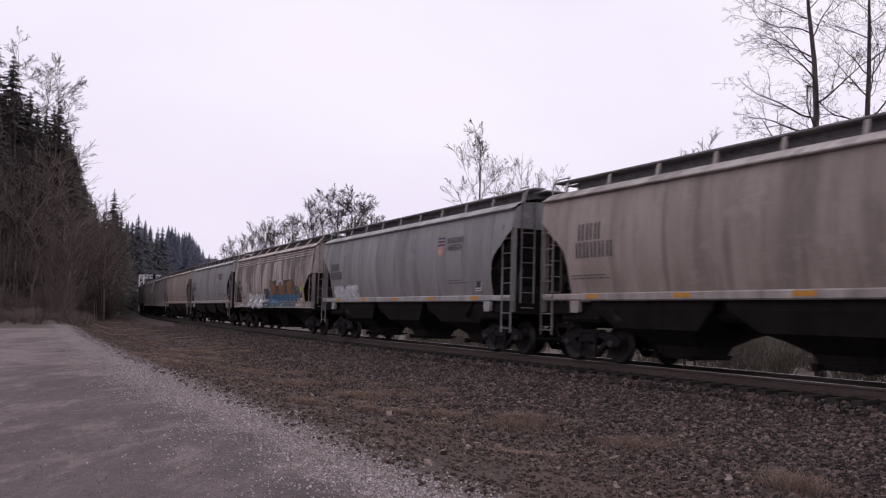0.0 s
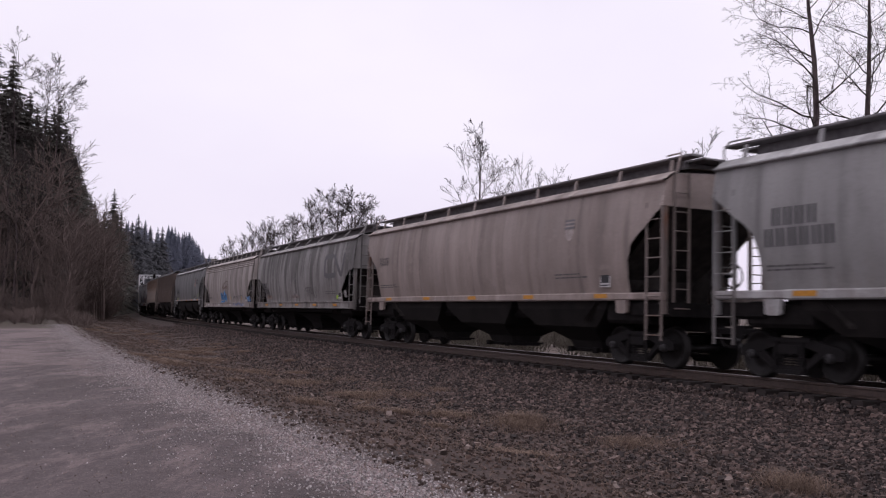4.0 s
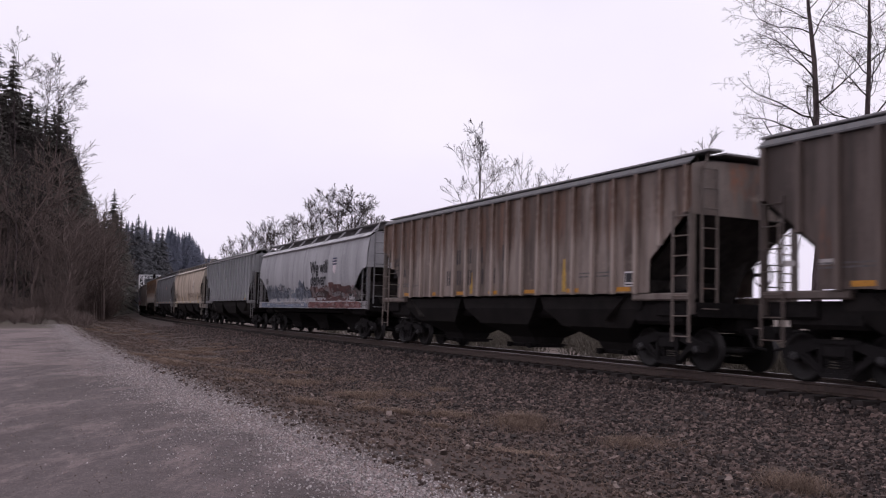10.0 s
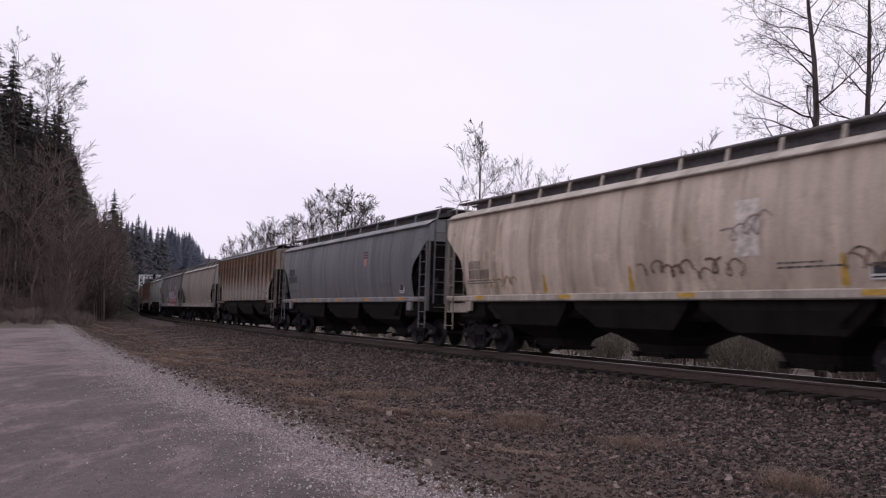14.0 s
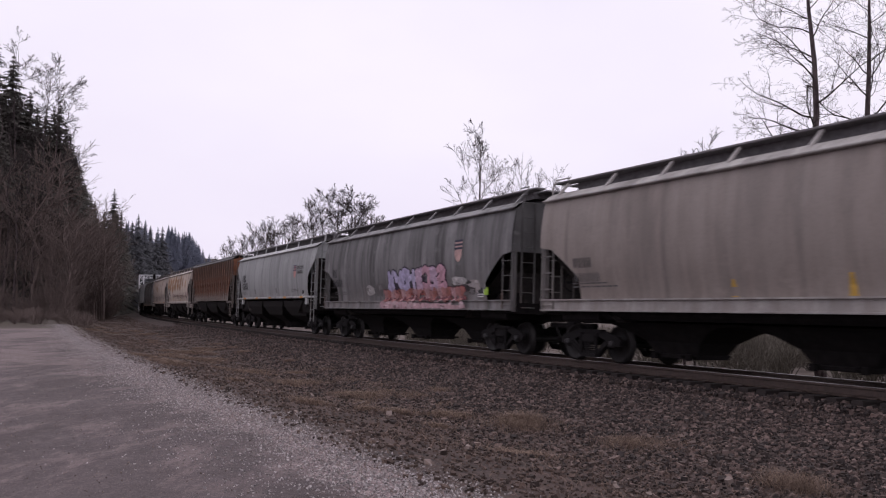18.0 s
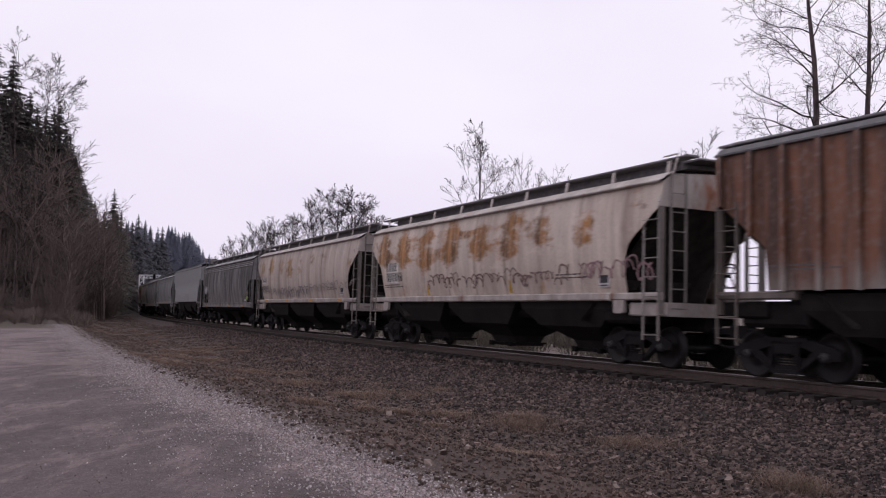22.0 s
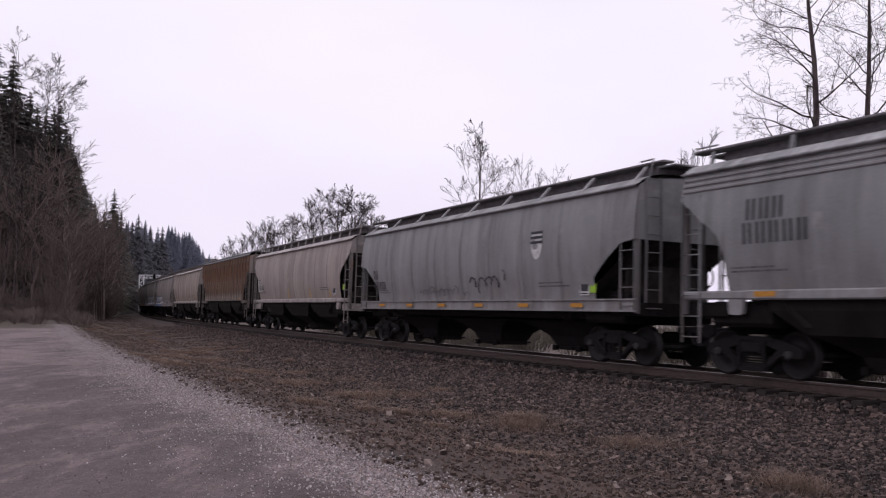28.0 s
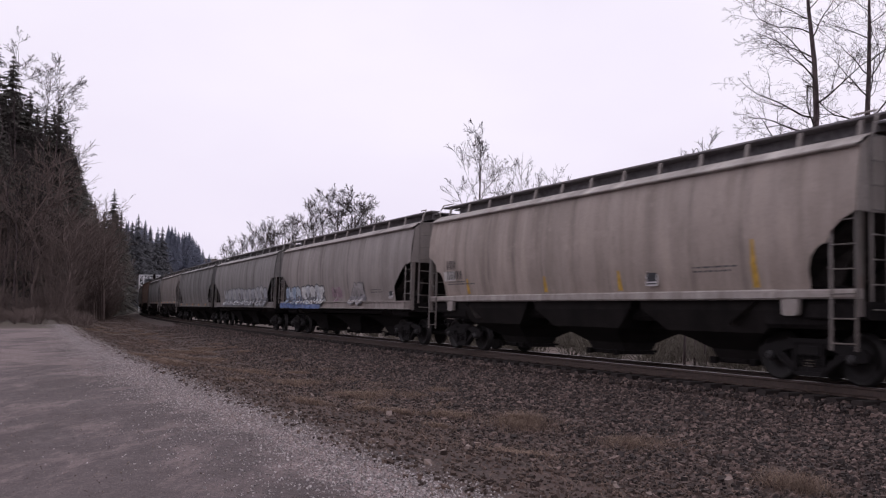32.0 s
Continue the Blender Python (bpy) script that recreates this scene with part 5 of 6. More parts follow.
               patches=((0.09, 2.42, 0.8, 0.34, (0.62, 0.6, 0.58)), (0.09, 2.1, 0.8, 0.34, (0.62, 0.6, 0.58))), runs=((0.44, 1.5, 2.0), (0.66, 1.5, 2.0), (0.84, 1.5, 1.9)), lime=((0.96, 1.95, 0.3),), trim=(0.52, 0.47, 0.45)),
    smooth_car("rib-sided covered hopper with heavy orange-brown rust on pale paint", (0.42, 0.375, 0.335), ribbed=True, fade=(1.2, 2.4), stain=(0.2, 0.13, 0.09), amount=0.6, rust=1.25, rusttop=True, rust_color=(0.098, 0.048, 0.026), strips=2, ribs=20, light_ends=True, trim=(0.34, 0.29, 0.26)),
    smooth_car("dusty tan smooth hopper with a tall yellow streak", (0.55, 0.455, 0.4), stain=(0.28, 0.235, 0.205), cut="lobed", amount=0.45, posts=13, strips=0, seams=10, marks=((0.06, 2.35, 0.22, "HHH"), (0.06, 2.0, 0.22, "HHHHH")),
               patches=((0.09, 2.12, 0.75, 0.3, (0.55, 0.52, 0.5)),), runs=((0.86, 1.5, 2.5), (0.61, 1.5, 2.0), (0.42, 1.5, 1.95), (0.16, 1.5, 2.0)), trim=(0.5, 0.45, 0.42), placards=(0.68,)),
    smooth_car("grey-tan hopper with blue and white graffiti along its sill", (0.44, 0.39, 0.365), stain=(0.23, 0.2, 0.19), amount=0.5, deep=True, posts=11, strips=0,
               tags=((0.05, 0.2, 1.5, 2.2, ((0.06, 0.07, 0.1), (0.3, 0.38, 0.5), (0.45, 0.5, 0.56)), "letters"), (0.22, 0.42, 1.45, 2.2, ((0.05, 0.05, 0.06), (0.6, 0.6, 0.6), (0.5, 0.52, 0.55)), "letters"),
                     (0.0, 0.4, 1.2, 1.5, ((0.09, 0.15, 0.33),), "fill"), (0.48, 0.56, 1.5, 2.2, ((0.25, 0.17, 0.2),), "fill"), (0.62, 0.72, 1.5, 2.2, ((0.14, 0.13, 0.14), (0.32, 0.3, 0.3)), "letters"))),
    smooth_car("grey-tan hopper with pale graffiti letters", (0.36, 0.34, 0.33), stain=(0.22, 0.2, 0.19), amount=0.5, deep=True, posts=11, strips=0, tags=((0.2, 0.9, 1.4, 2.3, ((0.12, 0.12, 0.13), (0.42, 0.42, 0.43), (0.34, 0.35, 0.38)), "letters"),)),
    smooth_car("dull grey covered hopper with dark soot smears", (0.3, 0.29, 0.285), stain=(0.12, 0.11, 0.105), amount=0.8, deep=True, posts=11),
    smooth_car("dull tan covered hopper", (0.38, 0.34, 0.32), stain=(0.22, 0.19, 0.17), amount=0.5),
    smooth_car("dull grey covered hopper", (0.33, 0.32, 0.32), stain=(0.2, 0.19, 0.19), amount=0.5),
    smooth_car("brown rib-sided covered hopper", (0.2, 0.13, 0.1), ribbed=True, stain=(0.1, 0.06, 0.045), rust=0.5),
    smooth_car("dull tan covered hopper", (0.38, 0.34, 0.32), stain=(0.22, 0.19, 0.17), amount=0.5),
    smooth_car("dull grey covered hopper", (0.33, 0.32, 0.32), stain=(0.2, 0.19, 0.19), amount=0.5),
]

# where the couplings stand along the track at the start, from the head of the train backwards
COUPLINGS = [-26.26, -8.07, 9.87, 28.01, 46.34, 64.95, 82.36, 99.94, 117.92, 135.93, 154.07, 172.46, 189.92, 208.88, 227.91, 245.39, 263.42, 281.01, 298.9, 317.31, 335.37,
             353.42, 371.53, 389.29, 407.84, 426.1, 443.96, 461.87, 479.56, 497.59, 515.85, 534.72, 552.9, 571.1, 589.3, 607.5, 625.7]


def travelled(t):
    """How far the train has come after t seconds."""
    return 15.17076 * t - 0.0052984 * t * t + 0.00002604 * t ** 3


CARS = []


def build_train():
    for i, spec in enumerate(TRAIN):
        a, b = COUPLINGS[i], COUPLINGS[i + 1]
        car = hopper_car(spec, b - a, i)
        car.matrix_basis = track_pose((a + b) / 2)
        CARS.append((car, (a + b) / 2))


build_train()
# ---- trees and brush ----
def bark(name, dark, light):
    n = Nodes(name, 0.95)
    n.p.inputs["Specular IOR Level"].default_value = 0.1
    col = n.mix(n.step(n.noise(3, 4, n.mapped((3, 3, 0.6))), 0.35, 0.65), dark, light)
    n.bump(n.noise(18, 4, n.mapped((3, 3, 0.5))), 0.5, 0.02)
    return n.done(col)


def needle_material(name, dark, light):
    n = Nodes(name, 1.0)
    n.p.inputs["Specular IOR Level"].default_value = 0.05
    col = n.mix(n.island(), dark, light)
    col = n.mix(n.math("MULTIPLY", n.random(), 0.5), col, dark)
    return n.done(col)


BARK = bark("grey_bark", (0.05, 0.038, 0.04), (0.12, 0.095, 0.096))
TWIG = bark("twig_bark", (0.03, 0.025, 0.024), (0.06, 0.05, 0.048))
PALE_TWIG = bark("pale_twig_bark", (0.09, 0.08, 0.066), (0.16, 0.142, 0.118))
DARK_BARK = bark("dark_bark", (0.02, 0.015, 0.013), (0.04, 0.03, 0.027))
# haze is painted into the needles: paler, then bluer with distance
NEEDLES = needle_material("fir_needles", (0.07, 0.067, 0.061), (0.12, 0.114, 0.1))
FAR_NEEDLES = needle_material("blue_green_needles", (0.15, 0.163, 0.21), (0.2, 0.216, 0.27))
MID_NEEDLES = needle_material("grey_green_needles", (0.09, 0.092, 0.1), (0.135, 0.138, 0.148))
BRUSH = bark("brown_brush", (0.1, 0.078, 0.072), (0.17, 0.132, 0.118))
DRY = needle_material("dry_grass", (0.12, 0.085, 0.066), (0.31, 0.23, 0.185))
FIR_VARIANTS = []


def fir_mesh(rnd, h, spread, levels=46):
    """The crown of a fir: whorls of drooping sprays of needles."""
    v, f = [], []
    for i in range(levels):
        t = i / (levels - 1)
        z_mid = h * (0.06 + 0.94 * t)
        reach = spread * (1 - t) ** 0.8 * rnd.uniform(0.75, 1.1) + 0.12
        n = 15 if t < 0.8 else 8
        for k in range(n):
            a = 6.2832 * (k + rnd.random()) / n
            ln = reach * rnd.uniform(0.6, 1.15)
            droop = rnd.uniform(0.25, 0.75) * (1 - 0.5 * t)
            z = z_mid + rnd.uniform(-0.5, 0.5) * h / levels * (4.0 if t < 0.9 else 0.5)
            dx, dy = math.cos(a), math.sin(a)
            m = 6
            for j in range(m):
                q0, q1 = j / m, (j + 1.25) / m
                w = (0.34 * (1 - q0) + 0.1) * min(1.6, 0.45 + ln * 0.34)
                side = rnd.uniform(-0.25, 0.25)
                x0, y0, z0 = dx * ln * q0, dy * ln * q0, z - droop * ln * q0 ** 1.5
                x1, y1, z1 = dx * ln * q1 - dy * side * w, dy * ln * q1 + dx * side * w, z - droop * ln * q1 ** 1.5 - rnd.uniform(0, 0.25) * w
                c = len(v)
                hang = rnd.uniform(0.4, 1.2) * w
                v += [(x0, y0, z0 + 0.1 * w), (x0 - dy * w + dx * 0.4 * w, y0 + dx * w + dy * 0.4 * w, z0 - hang), (x1, y1, z1), (x0 + dy * w + dx * 0.4 * w, y0 - dx * w + dy * 0.4 * w, z0 - hang)]
                f += [(c, c + 1, c + 2), (c, c + 2, c + 3)]
    me = bpy.data.meshes.new("crown")
    me.from_pydata(v, [], f)
    me.materials.append(NEEDLES)
    return me


def branching(g, rnd, p, d, length, r, depth, up=0.25, spread=0.55, sides=5, min_r=0.006, kids=(2, 3), curve=0.075):
    """A tapered limb that forks into smaller ones."""
    seg = 4 if depth > 1 else 3
    pts, rad = [p], [r]
    q = Vector(p)
    dd = Vector(d).normalized()
    for i in range(seg):
        dd = (dd + Vector((rnd.gauss(0, curve), rnd.gauss(0, curve), rnd.gauss(0, curve) + up * 0.25))).normalized()
        q = q + dd * length / seg
        pts.append(q.copy())
        rad.append(max(min_r, r * (1 - 0.55 * (i + 1) / seg)))
    g.tube(pts, rad, sides if depth > 2 else (4 if depth > 1 else 3), False)
    if depth == 0:
        return
    for k in range(rnd.randint(*kids)):
        i = rnd.randint(1, seg)
        a = rnd.uniform(0, 6.2832)
        u = dd.cross(Vector((math.cos(a), math.sin(a), 0.3))).normalized()
        nd = (dd + u * rnd.uniform(spread * 0.7, spread * 1.5) + Vector((0, 0, up * 0.3))).normalized()
        branching(g, rnd, pts[i], nd, length * rnd.uniform(0.55, 0.78), max(min_r, rad[i] * 0.6), depth - 1, up, spread, sides, min_r, kids, curve)
    branching(g, rnd, pts[-1], dd, length * 0.7, rad[-1], depth - 1, up, spread, sides, min_r, kids, curve)


def twigged(g, rnd, p, d, length, r, depth, bend, min_r, every, angle):
    """A limb that bends steadily, with side shoots on alternate sides all along it."""
    seg = 7 if depth > 1 else (5 if depth == 1 else 3)
    pts, rad = [Vector(p)], [r]
    dd = Vector(d).normalized()
    kink = 0.17 if depth > 1 else 0.22
    for i in range(seg):
        dd = (dd + Vector((rnd.gauss(0, kink), rnd.gauss(0, kink), rnd.gauss(0, kink) + bend / seg))).normalized()
        pts.append(pts[-1] + dd * length / seg)
        rad.append(max(min_r, r * (1 - 0.8 * (i + 1) / seg)))
    g.tube(pts, rad, 5 if depth > 1 else (4 if depth == 1 else 3), False)
    if depth == 0:
        return
    n = max(3, int(every * (1.0 if depth > 1 else 0.8)))
    for k in range(n):
        t = 0.22 + 0.76 * (k + rnd.random() * 0.7) / n
        i = min(seg - 1, int(t * seg))
        q = pts[i].lerp(pts[i + 1], t * seg - i)
        along = (pts[i + 1] - pts[i]).normalized()
        a = 2.6 * k + rnd.uniform(-0.9, 0.9)
        u = along.cross(Vector((0.2, 0.1, 1.0)))
        u = u.normalized() if u.length > 0.05 else Vector((1, 0, 0))
        w = along.cross(u)
        side = u * math.cos(a) + w * math.sin(a)
        nd = along + side * math.tan(angle * rnd.uniform(0.75, 1.25)) * 0.9
        twigged(g, rnd, q, nd, length * rnd.uniform(0.3, 0.62) * (1.2 - 0.6 * t), max(min_r, rad[i] * 0.55), depth - 1, bend, min_r, every, angle)


def bare_tree(label, spot_xy, height, trunk_r, seed, limbs=12, depth=2, first=0.3, steep=(0.9, 0.45), reach=0.34, bend=0.4, min_r=0.008, every=7, angle=0.75, lean=(0, 0), taper=0.7, side=0.0,
              group="bare trees behind the train"):
    """A leafless tree: a wavering leader with limbs that leave it at the steep angles (low, high) from upright."""
    rnd = random.Random(seed)
    x, y = spot_xy
    tree = thing("bare_tree", label, "tree", group, pose(x, y, ground_z(x, y) - 0.1))
    n = 9
    pts = [Vector((lean[0] * height * (i / n) + rnd.gauss(0, 0.007) * height * (i > 0), lean[1] * height * (i / n) + rnd.gauss(0, 0.007) * height * (i > 0), height * i / n)) for i in range(n + 1)]
    rad = [max(min_r, trunk_r * (1 - 0.93 * (i / n) ** 1.05)) for i in range(n + 1)]
    part("trunk", Geo().tube(pts, rad, 8), BARK, tree, smooth=True)
    g = Geo()
    for k in range(limbs):
        f = (k + rnd.random() * 0.7) / limbs
        t = first + (0.93 - first) * f
        i = min(n - 1, int(t * n))
        p = pts[i].lerp(pts[i + 1], t * n - i)
        a = 2.4 * k + rnd.uniform(-0.5, 0.5)
        if side and math.cos(a) > 0 and rnd.random() < side:
            a = 3.1416 - a
        tilt = steep[0] + (steep[1] - steep[0]) * f + rnd.uniform(-0.12, 0.12)
        d = Vector((math.cos(a) * math.sin(tilt), math.sin(a) * math.sin(tilt), math.cos(tilt)))
        here = trunk_r * (1 - 0.93 * t ** 1.05)
        twigged(g, rnd, p, d, height * reach * (1 - taper * f) * rnd.uniform(0.8, 1.15), max(min_r * 1.5, 0.36 * here), depth, bend, min_r, every, angle)
    part("crown", g, TWIG, tree, "fine leafless branches and twigs")
    return tree


def ray_xy(px, y):
    """The ground place that lies y metres ahead, in the direction of a picture column."""
    return (px - 784) / 1538.5 * y, y


tall = dict(limbs=24, depth=3, first=0.3, steep=(1.3, 0.9), reach=0.195, bend=0.2, min_r=0.005, every=6, angle=0.85, taper=0.3)
bare_tree("tall bare tree with a straight dark trunk and wide twiggy limbs", ray_xy(1449, 34), 19, 0.24, 3, lean=(-0.006, 0), side=0.7, **tall)
bare_tree("tall bare tree with a dark trunk and fine spreading twigs", ray_xy(1549, 36), 19, 0.23, 8, lean=(0.002, 0), side=0.1, **tall)
bare_tree("slender bare tree with an open vase-shaped crown", ray_xy(849, 60), 14.9, 0.17, 21, 11, 3, 0.5, (0.62, 0.5), 0.3, 0.25, 0.008, 6, 0.6, (0.002, 0), 0.45)
sapling = dict(depth=2, first=0.52, steep=(0.65, 0.4), reach=0.22, bend=0.4, min_r=0.007, every=6, angle=0.55, taper=0.45)
for px, d, h, seed in ((924, 62, 14.0, 22), (960, 62, 12.6, 23), (980, 63, 13.1, 29), (1002, 64, 12.3, 24), (944, 64, 12.5, 31), (1208, 40, 10.4, 25), (1226, 40, 10.0, 27), (1246, 40, 10.9, 26)):
    bare_tree("slim bare sapling with thin upright twigs", ray_xy(px, d), h, 0.07, seed, 9, **sapling)
round_crown = dict(depth=3, first=0.3, steep=(1.15, 0.3), reach=0.36, bend=0.2, min_r=0.016, every=7, angle=0.65, taper=0.4, group="far bare trees behind the train")
for k, (px, d, h) in enumerate(((598, 105, 16.4), (628, 106, 16.2))):
    bare_tree("round bare tree with a dense fan of branches", ray_xy(px, d), h, 0.28, 40 + k, 15, **round_crown)
scrubby = dict(depth=2, first=0.3, steep=(0.95, 0.35), reach=0.3, bend=0.35, min_r=0.014, every=9, angle=0.6, taper=0.4, group="far bare trees behind the train")
for k, (px, d, h) in enumerate(((552, 108, 16.0), (520, 112, 14.5), (486, 116, 14.2), (470, 118, 13.8), (446, 125, 14.6), (412, 150, 14.3), (428, 150, 13.8), (650, 104, 14.6), (570, 112, 16.4), (500, 114, 14.0), (536, 110, 15.0), (400, 155, 13.6), (478, 122, 14.0))):
    bare_tree("brushy bare tree with upswept twigs", ray_xy(px, d), h * 0.95, 0.15, 60 + k, 15, **scrubby)


def fir_height(px, d, top):
    return (539 - top) / 1538.5 * d + EYE_Z


def build_firs():
    rnd = random.Random(77)
    crowns = [fir_mesh(random.Random(300 + i), 26, 5.9, 58) for i in range(5)]
    # crown copies for the farther firs, with haze in their colour
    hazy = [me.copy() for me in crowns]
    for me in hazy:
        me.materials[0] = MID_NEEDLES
    trunk = Geo().tube([(0, 0, -1), (0, 0, 12), (0, 0, 25.5)], [0.38, 0.22, 0.03], 7).mesh("trunk", DARK_BARK, True)
    skyline = [(-20, 120, 60), (12, 118, 95), (38, 124, 175), (62, 128, 205), (98, 126, 176), (44, 122, 160), (58, 124, 182), (74, 126, 190), (88, 128, 186), (110, 130, 215), (124, 134, 258), (136, 140, 292), (146, 144, 325), (158, 160, 345), (80, 135, 210), (118, 133, 235), (128, 138, 275), (140, 142, 310), (150, 146, 345), (20, 130, 160), (55, 140, 250), (105, 145, 260),
               (165, 170, 355), (182, 175, 372), (199, 180, 335), (212, 190, 372), (232, 245, 392), (243, 250, 380), (254, 255, 398), (265, 280, 400), (222, 245, 395), (286, 285, 402), (275, 275, 415), (175, 150, 400), (150, 130, 395), (190, 160, 400), (205, 165, 420),
               (35, 108, 300), (75, 112, 330), (110, 118, 360), (5, 106, 260), (130, 125, 380), (-10, 100, 200), (160, 140, 420), (185, 150, 440), (215, 240, 425), (245, 245, 425), (200, 178, 400), (-45, 110, 90), (-70, 100, 80)]
    for px, d, top in skyline:
        x, y = ray_xy(px, d)
        z = ground_z(x, y) - 0.3
        h = fir_height(px, d, top) - z
        k = h / 26.0
        tree = thing("fir_tree", "tall dark green fir on the wooded hillside", "tree", "firs on the hillside", pose(x, y, z, 0, 0, rnd.uniform(0, 360)))
        w = k * rnd.uniform(0.85, 1.2)
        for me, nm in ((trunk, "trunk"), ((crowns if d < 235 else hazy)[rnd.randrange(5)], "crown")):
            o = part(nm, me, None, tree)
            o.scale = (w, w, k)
    # slim leafless trees among and before the firs
    for k, (px, d, top) in enumerate(((14, 112, 78), (66, 116, 108), (84, 118, 112), (40, 100, 260), (8, 96, 230), (62, 104, 300), (86, 110, 360), (25, 95, 320), (110, 120, 395), (140, 135, 400), (150, 150, 400), (55, 98, 340), (90, 105, 380), (140, 125, 400), (-15, 95, 180))):
        x, y = ray_xy(px, d)
        h = fir_height(px, d, top) - ground_z(x, y)
        bare_tree("tall slim leafless tree before dark firs", (x, y), h, 0.2, 700 + k, 11, 3 if k < 3 else 2, 0.45, (0.95, 0.45), 0.22, 0.2, 0.017, 6, 0.65, (0.015, 0), 0.4, group="leafless trees on the hillside")
    # the far ridge, its crowns recoloured with painted haze
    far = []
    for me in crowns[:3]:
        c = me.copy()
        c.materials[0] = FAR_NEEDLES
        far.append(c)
    r = random.Random(5)
    for i in range(170):
        px = r.uniform(215, 380)
        d = r.uniform(250, 430) if px < 285 else r.uniform(470, 640)
        x, y = ray_xy(px, d)
        if off_track(x, y) < 9:
            continue
        z = ground_z(x, y) - 0.5
        edge = 388 + max(0.0, px - 250) * 0.14 + max(0.0, px - 330) * 0.9
        h = min(r.uniform(24, 40), fir_height(px, d, edge + r.uniform(0, 45) ** 1.0 + (8 if r.random() < 0.5 else 0)) - z)
        if h < 7:
            continue
        tree = thing("fir_tree", "blue-green fir on the distant ridge", "tree", "firs on the far ridge", pose(x, y, z, 0, 0, r.uniform(0, 360)))
        w = h / 26.0 * r.uniform(0.9, 1.25)
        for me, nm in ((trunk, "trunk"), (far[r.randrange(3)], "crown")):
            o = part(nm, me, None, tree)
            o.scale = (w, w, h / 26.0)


build_firs()


def shrub_mesh(seed, material, stems=16, h=3.0, min_r=0.012):
    rnd = random.Random(seed)
    g = Geo()
    for i in range(stems):
        a = rnd.uniform(0, 6.28)
        r0 = rnd.uniform(0, 0.5)
        branching(g, rnd, Vector((r0 * math.cos(a), r0 * math.sin(a), -0.1)), Vector((math.cos(a) * 0.5, math.sin(a) * 0.5, 1.0)), h * rnd.uniform(0.35, 0.6), 0.03, 2, 0.3, 0.5, 4, min_r, (2, 3), 0.16)
    return g.mesh("crown", material)


def pole_mesh(seed):
    rnd = random.Random(seed)
    g = Geo()
    h = rnd.uniform(9, 12)
    pts = [Vector((rnd.gauss(0, 0.12) * i, rnd.gauss(0, 0.12) * i, h * i / 5 - 0.2)) for i in range(6)]
    g.tube(pts, [0.13, 0.1, 0.08, 0.06, 0.04, 0.02], 6, False)
    for k in range(22):
        t = 0.15 + 0.83 * k / 22
        i = min(4, int(t * 5))
        a = 2.4 * k
        branching(g, rnd, pts[i].lerp(pts[i + 1], t * 5 - i), Vector((math.cos(a), math.sin(a), 0.7)), 2.4 * (1.1 - 0.6 * t), 0.04, 2, 0.3, 0.55, 4, 0.012, (2, 3), 0.15)
    return g.mesh("crown", BRUSH)


def build_brush():
    rnd = random.Random(9)
    # leafless thicket and pole trees along the foot of the wooded slope
    low = [shrub_mesh(500 + i, BRUSH, 30, 4.0, 0.011) for i in range(4)]
    poles = [pole_mesh(520 + i) for i in range(5)]
    for i in range(400):
        px = rnd.uniform(-70, 258) if i < 330 else rnd.uniform(128, 212)
        tall = rnd.random() < 0.55
        d = rnd.uniform(92, 160) if px < 130 else rnd.uniform(116, 150)
        if px > 205:
            d = rnd.uniform(226, 250)
        x, y = ray_xy(px, d)
        if off_track(x, y) < 6.5:
            continue
        k = rnd.uniform(0.8, 1.3 if px > 130 else 1.75) if tall else rnd.uniform(0.5, 1.2)
        if tall:
            bush = thing("pole_tree", "slim leafless brown tree at the foot of the wooded hill", "tree", "leafless trees along the hill's foot", pose(x, y, ground_z(x, y), 0, 0, rnd.uniform(0, 360)))
        else:
            bush = thing("thicket_bush", "leafless brown thicket bush at the foot of the wooded hill", "bush", "brown bushes along the hill's foot", pose(x, y, ground_z(x, y), 0, 0, rnd.uniform(0, 360)))
        o = part("crown", (poles if tall else low)[rnd.randrange(4)], None, bush)
        o.scale = (k * 1.15, k * 1.15, k)
    # low scrub where the road ends
    for i in range(46):
        x, y = ray_xy(rnd.uniform(-40, 175), rnd.uniform(64, 92))
        if off_track(x, y) < 8:
            continue
        bush = thing("scrub_bush", "low brown scrub at the end of the road", "bush", "scrub at the road's end", pose(x, y, ground_z(x, y), 0, 0, rnd.uniform(0, 360)))
        o = part("crown", low[rnd.randrange(4)], None, bush)
        k = rnd.uniform(0.12, 0.34)
        o.scale = (k * 1.5, k * 1.5, k)
    pale = [shrub_mesh(600 + i, PALE_TWIG, 20, 2.4, 0.012) for i in range(3)]
    for i in range(240):
        s, off = rnd.uniform(-34, 45), rnd.uniform(-26, -8)
        p = on_track(s, off)
        bush = thing("pale_bush", "pale leafless bush on the far side of the track", "bush", "bushes behind the track", pose(p.x, p.y, ground_z(p.x, p.y), 0, 0, rnd.uniform(0, 360)))
        o = part("crown", pale[rnd.randrange(3)], None, bush)
        k = rnd.uniform(0.45, 0.85)
        o.scale = (k * 1.1, k * 1.1, k)


build_brush()


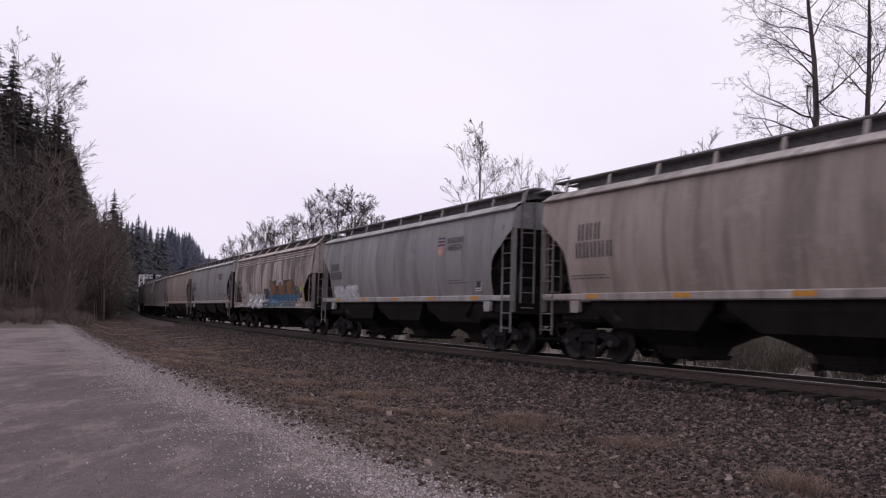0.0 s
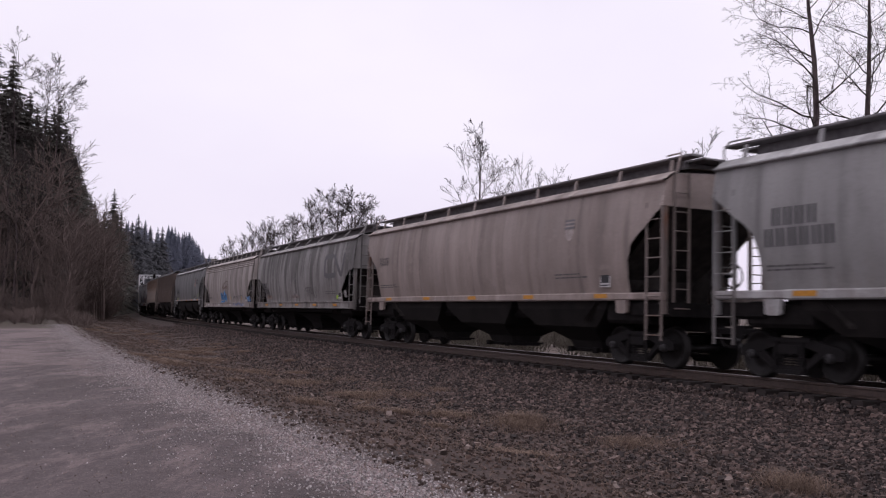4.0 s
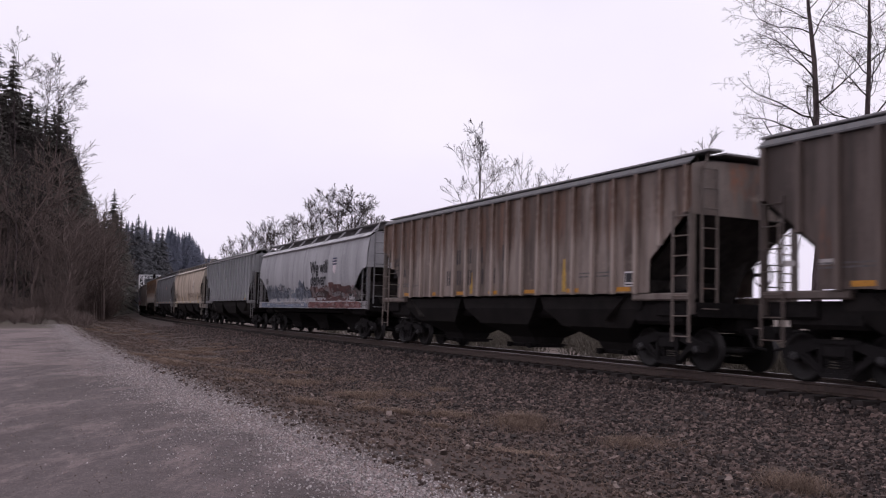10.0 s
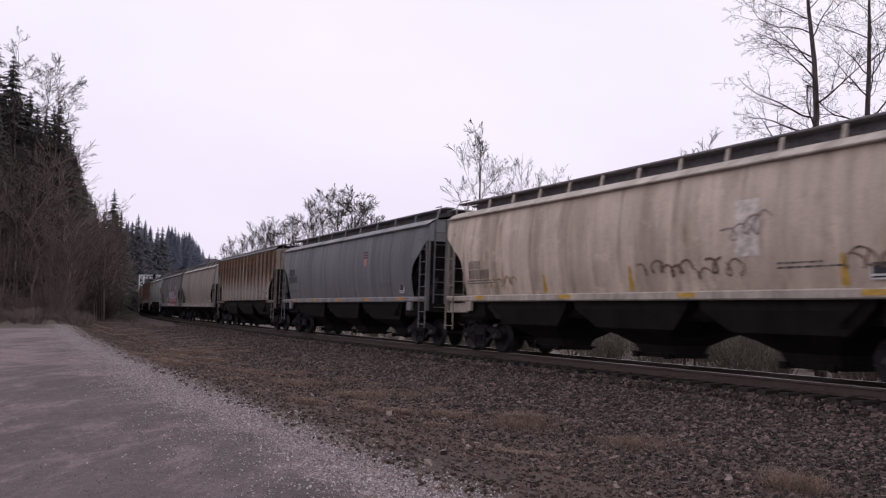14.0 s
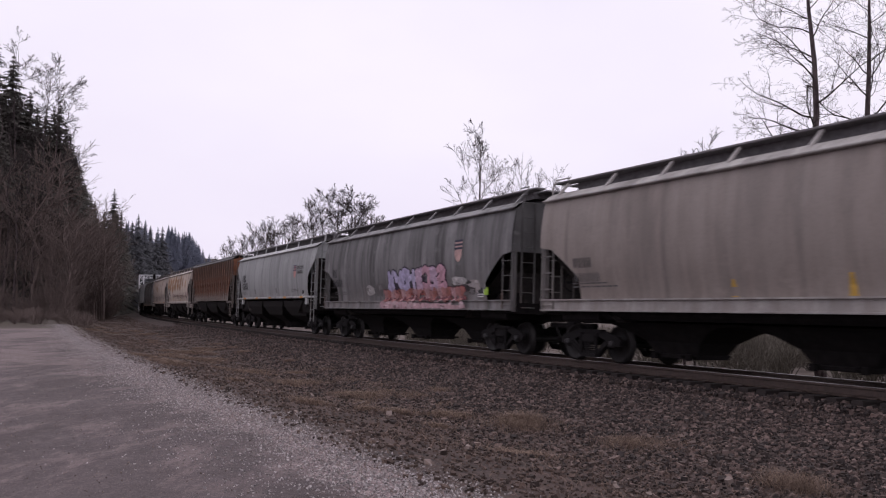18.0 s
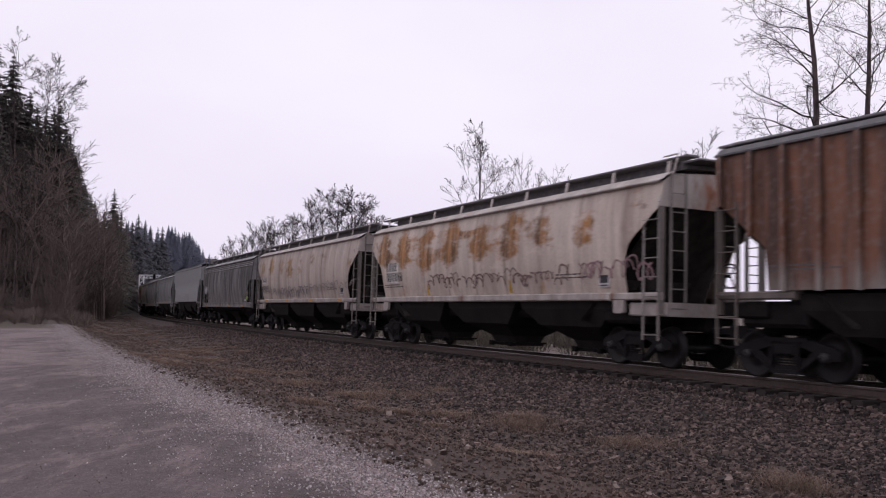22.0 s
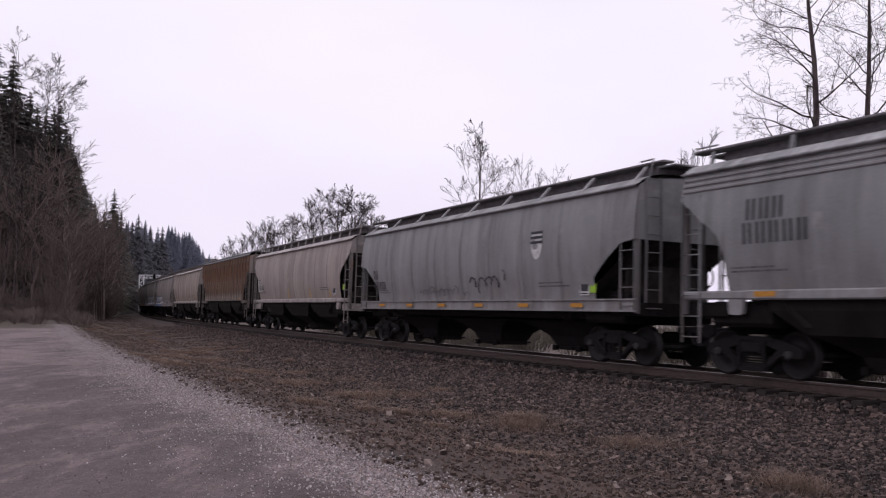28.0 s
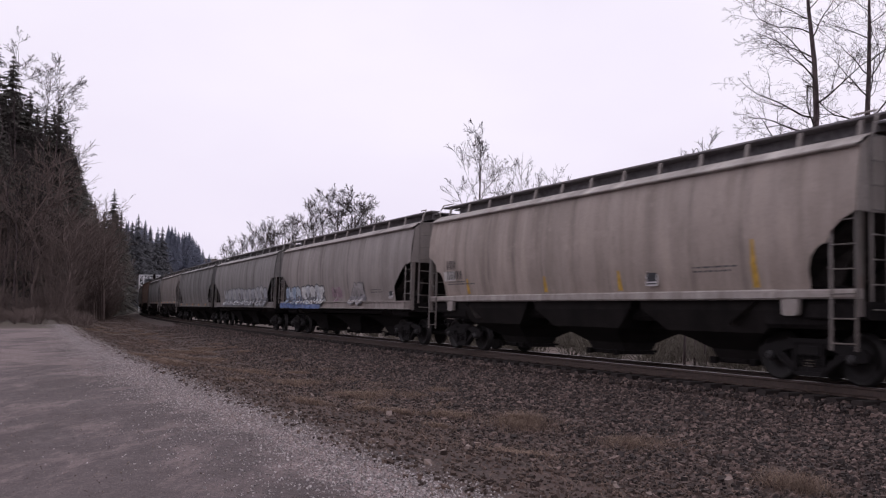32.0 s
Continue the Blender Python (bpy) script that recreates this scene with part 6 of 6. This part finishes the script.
def build_grass():
    """Dead grass on the verge, in tufts and as a thin general cover."""
    r = np.random.RandomState(31)
    v, f = [], []

    def blade(x, y, z, h, lean):
        a = r.uniform(0, 6.28)
        w = 0.002 + 0.002 * r.uniform()
        dx, dy = math.cos(a) * w, math.sin(a) * w
        b = r.uniform(0, 6.28)
        lx, ly = math.cos(b) * lean * h, math.sin(b) * lean * h
        c = len(v)
        v.extend([(x - dx, y - dy, z), (x + dx, y + dy, z), (x + lx * 0.5 + dx * 0.7, y + ly * 0.5 + dy * 0.7, z + h * 0.7), (x + lx * 0.5 - dx * 0.7, y + ly * 0.5 - dy * 0.7, z + h * 0.7), (x + lx * 1.3, y + ly * 1.3, z + h * 0.85)])
        f.extend([(c, c + 1, c + 2, c + 3), (c + 3, c + 2, c + 4)])

    tufts = [(-15.4, 6.3, 0.75, 0.2), (-15.0, 6.1, 0.4, 0.26), (-13.5, 6.7, 0.6, 0.16), (-20.9, 6.2, 0.45, 0.22), (-9.6, 6.9, 0.8, 0.16), (-17.6, 5.9, 0.5, 0.14), (-6.0, 7.2, 0.9, 0.16), (-1.5, 7.4, 0.9, 0.16), (4, 7.6, 1.0, 0.16), (10, 7.2, 1.2, 0.16)]
    for i in range(60):
        tufts.append((-18 + 70 * r.uniform() ** 1.2, 4.8 + 5.2 * r.uniform(), 0.25 + 0.5 * r.uniform(), 0.06 + 0.1 * r.uniform()))
    for s, off, rad, h in tufts:
        for k in range(int(2600 * rad)):
            p = on_track(s + r.normal(0, rad * 0.5), off + r.normal(0, rad * 0.35))
            blade(p.x, p.y, ground_z(p.x, p.y) - 0.01, h * r.uniform(0.4, 1.0), r.uniform(0.5, 1.8))
    for k in range(30000):
        p = on_track(-24 + 95 * r.uniform() ** 1.3, (6.2 if r.uniform() < 0.4 else 4.0) + 5.2 * r.uniform() ** 0.7)
        if off_track(p.x, p.y) + 3.6 * smooth(16, 48, p.y) < 6.2:
            continue
        blade(p.x, p.y, ground_z(p.x, p.y) - 0.01, r.uniform(0.03, 0.1), r.uniform(0.8, 2.2))
    me = bpy.data.meshes.new("dry_grass")
    me.from_pydata(v, [], f)
    me.materials.append(DRY)
    tagged(new("dry_grass", me), "flattened straw-brown dead grass along the ditch", "grass", kind="stuff")


build_grass()


# ---- a dark log and sticks where the road ends ----
def build_log():
    x, y = ray_xy(38, 82)
    z = ground_z(x, y)
    log = thing("fallen_log", "dark rotten log lying where the road ends", "log", "", pose(x, y, z))
    part("trunk", Geo().tube([(-1.1, 0.2, 0.25), (-0.3, 0, 0.33), (0.6, -0.1, 0.3), (1.1, -0.2, 0.2)], [0.26, 0.33, 0.3, 0.2], 10), DARK_BARK, log, smooth=True)
    part("branch", Geo().tube([(-0.4, 0, 0.5), (-0.8, 0.1, 0.95), (-0.95, 0.1, 1.2)], [0.09, 0.06, 0.03], 6), DARK_BARK, log)


build_log()


# ---- the cantilever signal mast at the bend ----
def build_signal():
    s, near, far, top = 205.0, 2.5, -2.2, 9.3
    steel = plain("silver_steel", (0.75, 0.75, 0.77), 0.5, 0.1, 0.15, 4)
    base = track_pose(s, 0, 0).translation.copy()
    mast = thing("signal_mast", "silver lattice signal mast with an arm over the track", "signal mast", "", pose(base.x, base.y, -0.4, 0, 0, 90 - math.degrees(TRACK_TURN + BEND * s)))
    for a in (-0.55, 0.55):
        for b in (-0.55, 0.55):
            part("mast_leg", Geo().box(a, near + b, top / 2, 0.17, 0.17, top), steel, mast)
    for i in range(10):
        z = 0.2 + 0.86 * i
        e = 0.55 if i % 2 else -0.55
        for a in (-0.55, 0.55):
            part("brace", Geo().tube([(a, near - e, z), (a, near + e, z + 0.86)], 0.08, 4), steel, mast)
            part("brace", Geo().tube([(e, near + a, z), (-e, near + a, z + 0.86)], 0.08, 4), steel, mast)
    for z in (top - 0.75, top):
        for a in (-0.55, 0.55):
            part("arm_chord", Geo().box(a, (near + 0.6 + far) / 2, z, 0.14, near + 0.6 - far, 0.14), steel, mast)
    for i in range(7):
        y = near + 0.5 - 0.72 * i
        for a in (-0.55, 0.55):
            part("arm_brace", Geo().tube([(a, y, top - 0.75 + 0.75 * (i % 2)), (a, y - 0.72, top - 0.75 * (i % 2))], 0.05, 4), steel, mast)
    part("signal_head", Geo().slab(-0.7, -0.6, top - 0.4, 0.12, 0.6, 1.3, 0.1), UNDER, mast, "black signal head")


build_signal()
# ---- what moves ----
def motions():
    times = [i * 1.0 for i in range(33)]
    for car, s in CARS:
        walk(car, [(t, track_pose(s - travelled(t), -LOW_RAIL / 2)) for t in times])
    # the wheels roll; those at one end of their trucks share one turning
    done = {}
    for w, q in wheels:
        if q not in done:
            rows = []
            for k in range(961):
                t = k / FPS
                rows.append((t, pose(q, 0, 0.457) @ Matrix.Rotation(-travelled(t) / 0.457, 4, "Y")))
            walk(w, rows)
            done[q] = w.animation_data
        else:
            w.rotation_mode = "QUATERNION"
            w.animation_data_create()
            w.animation_data.action = done[q].action
            w.animation_data.action_slot = done[q].action_slot


motions()
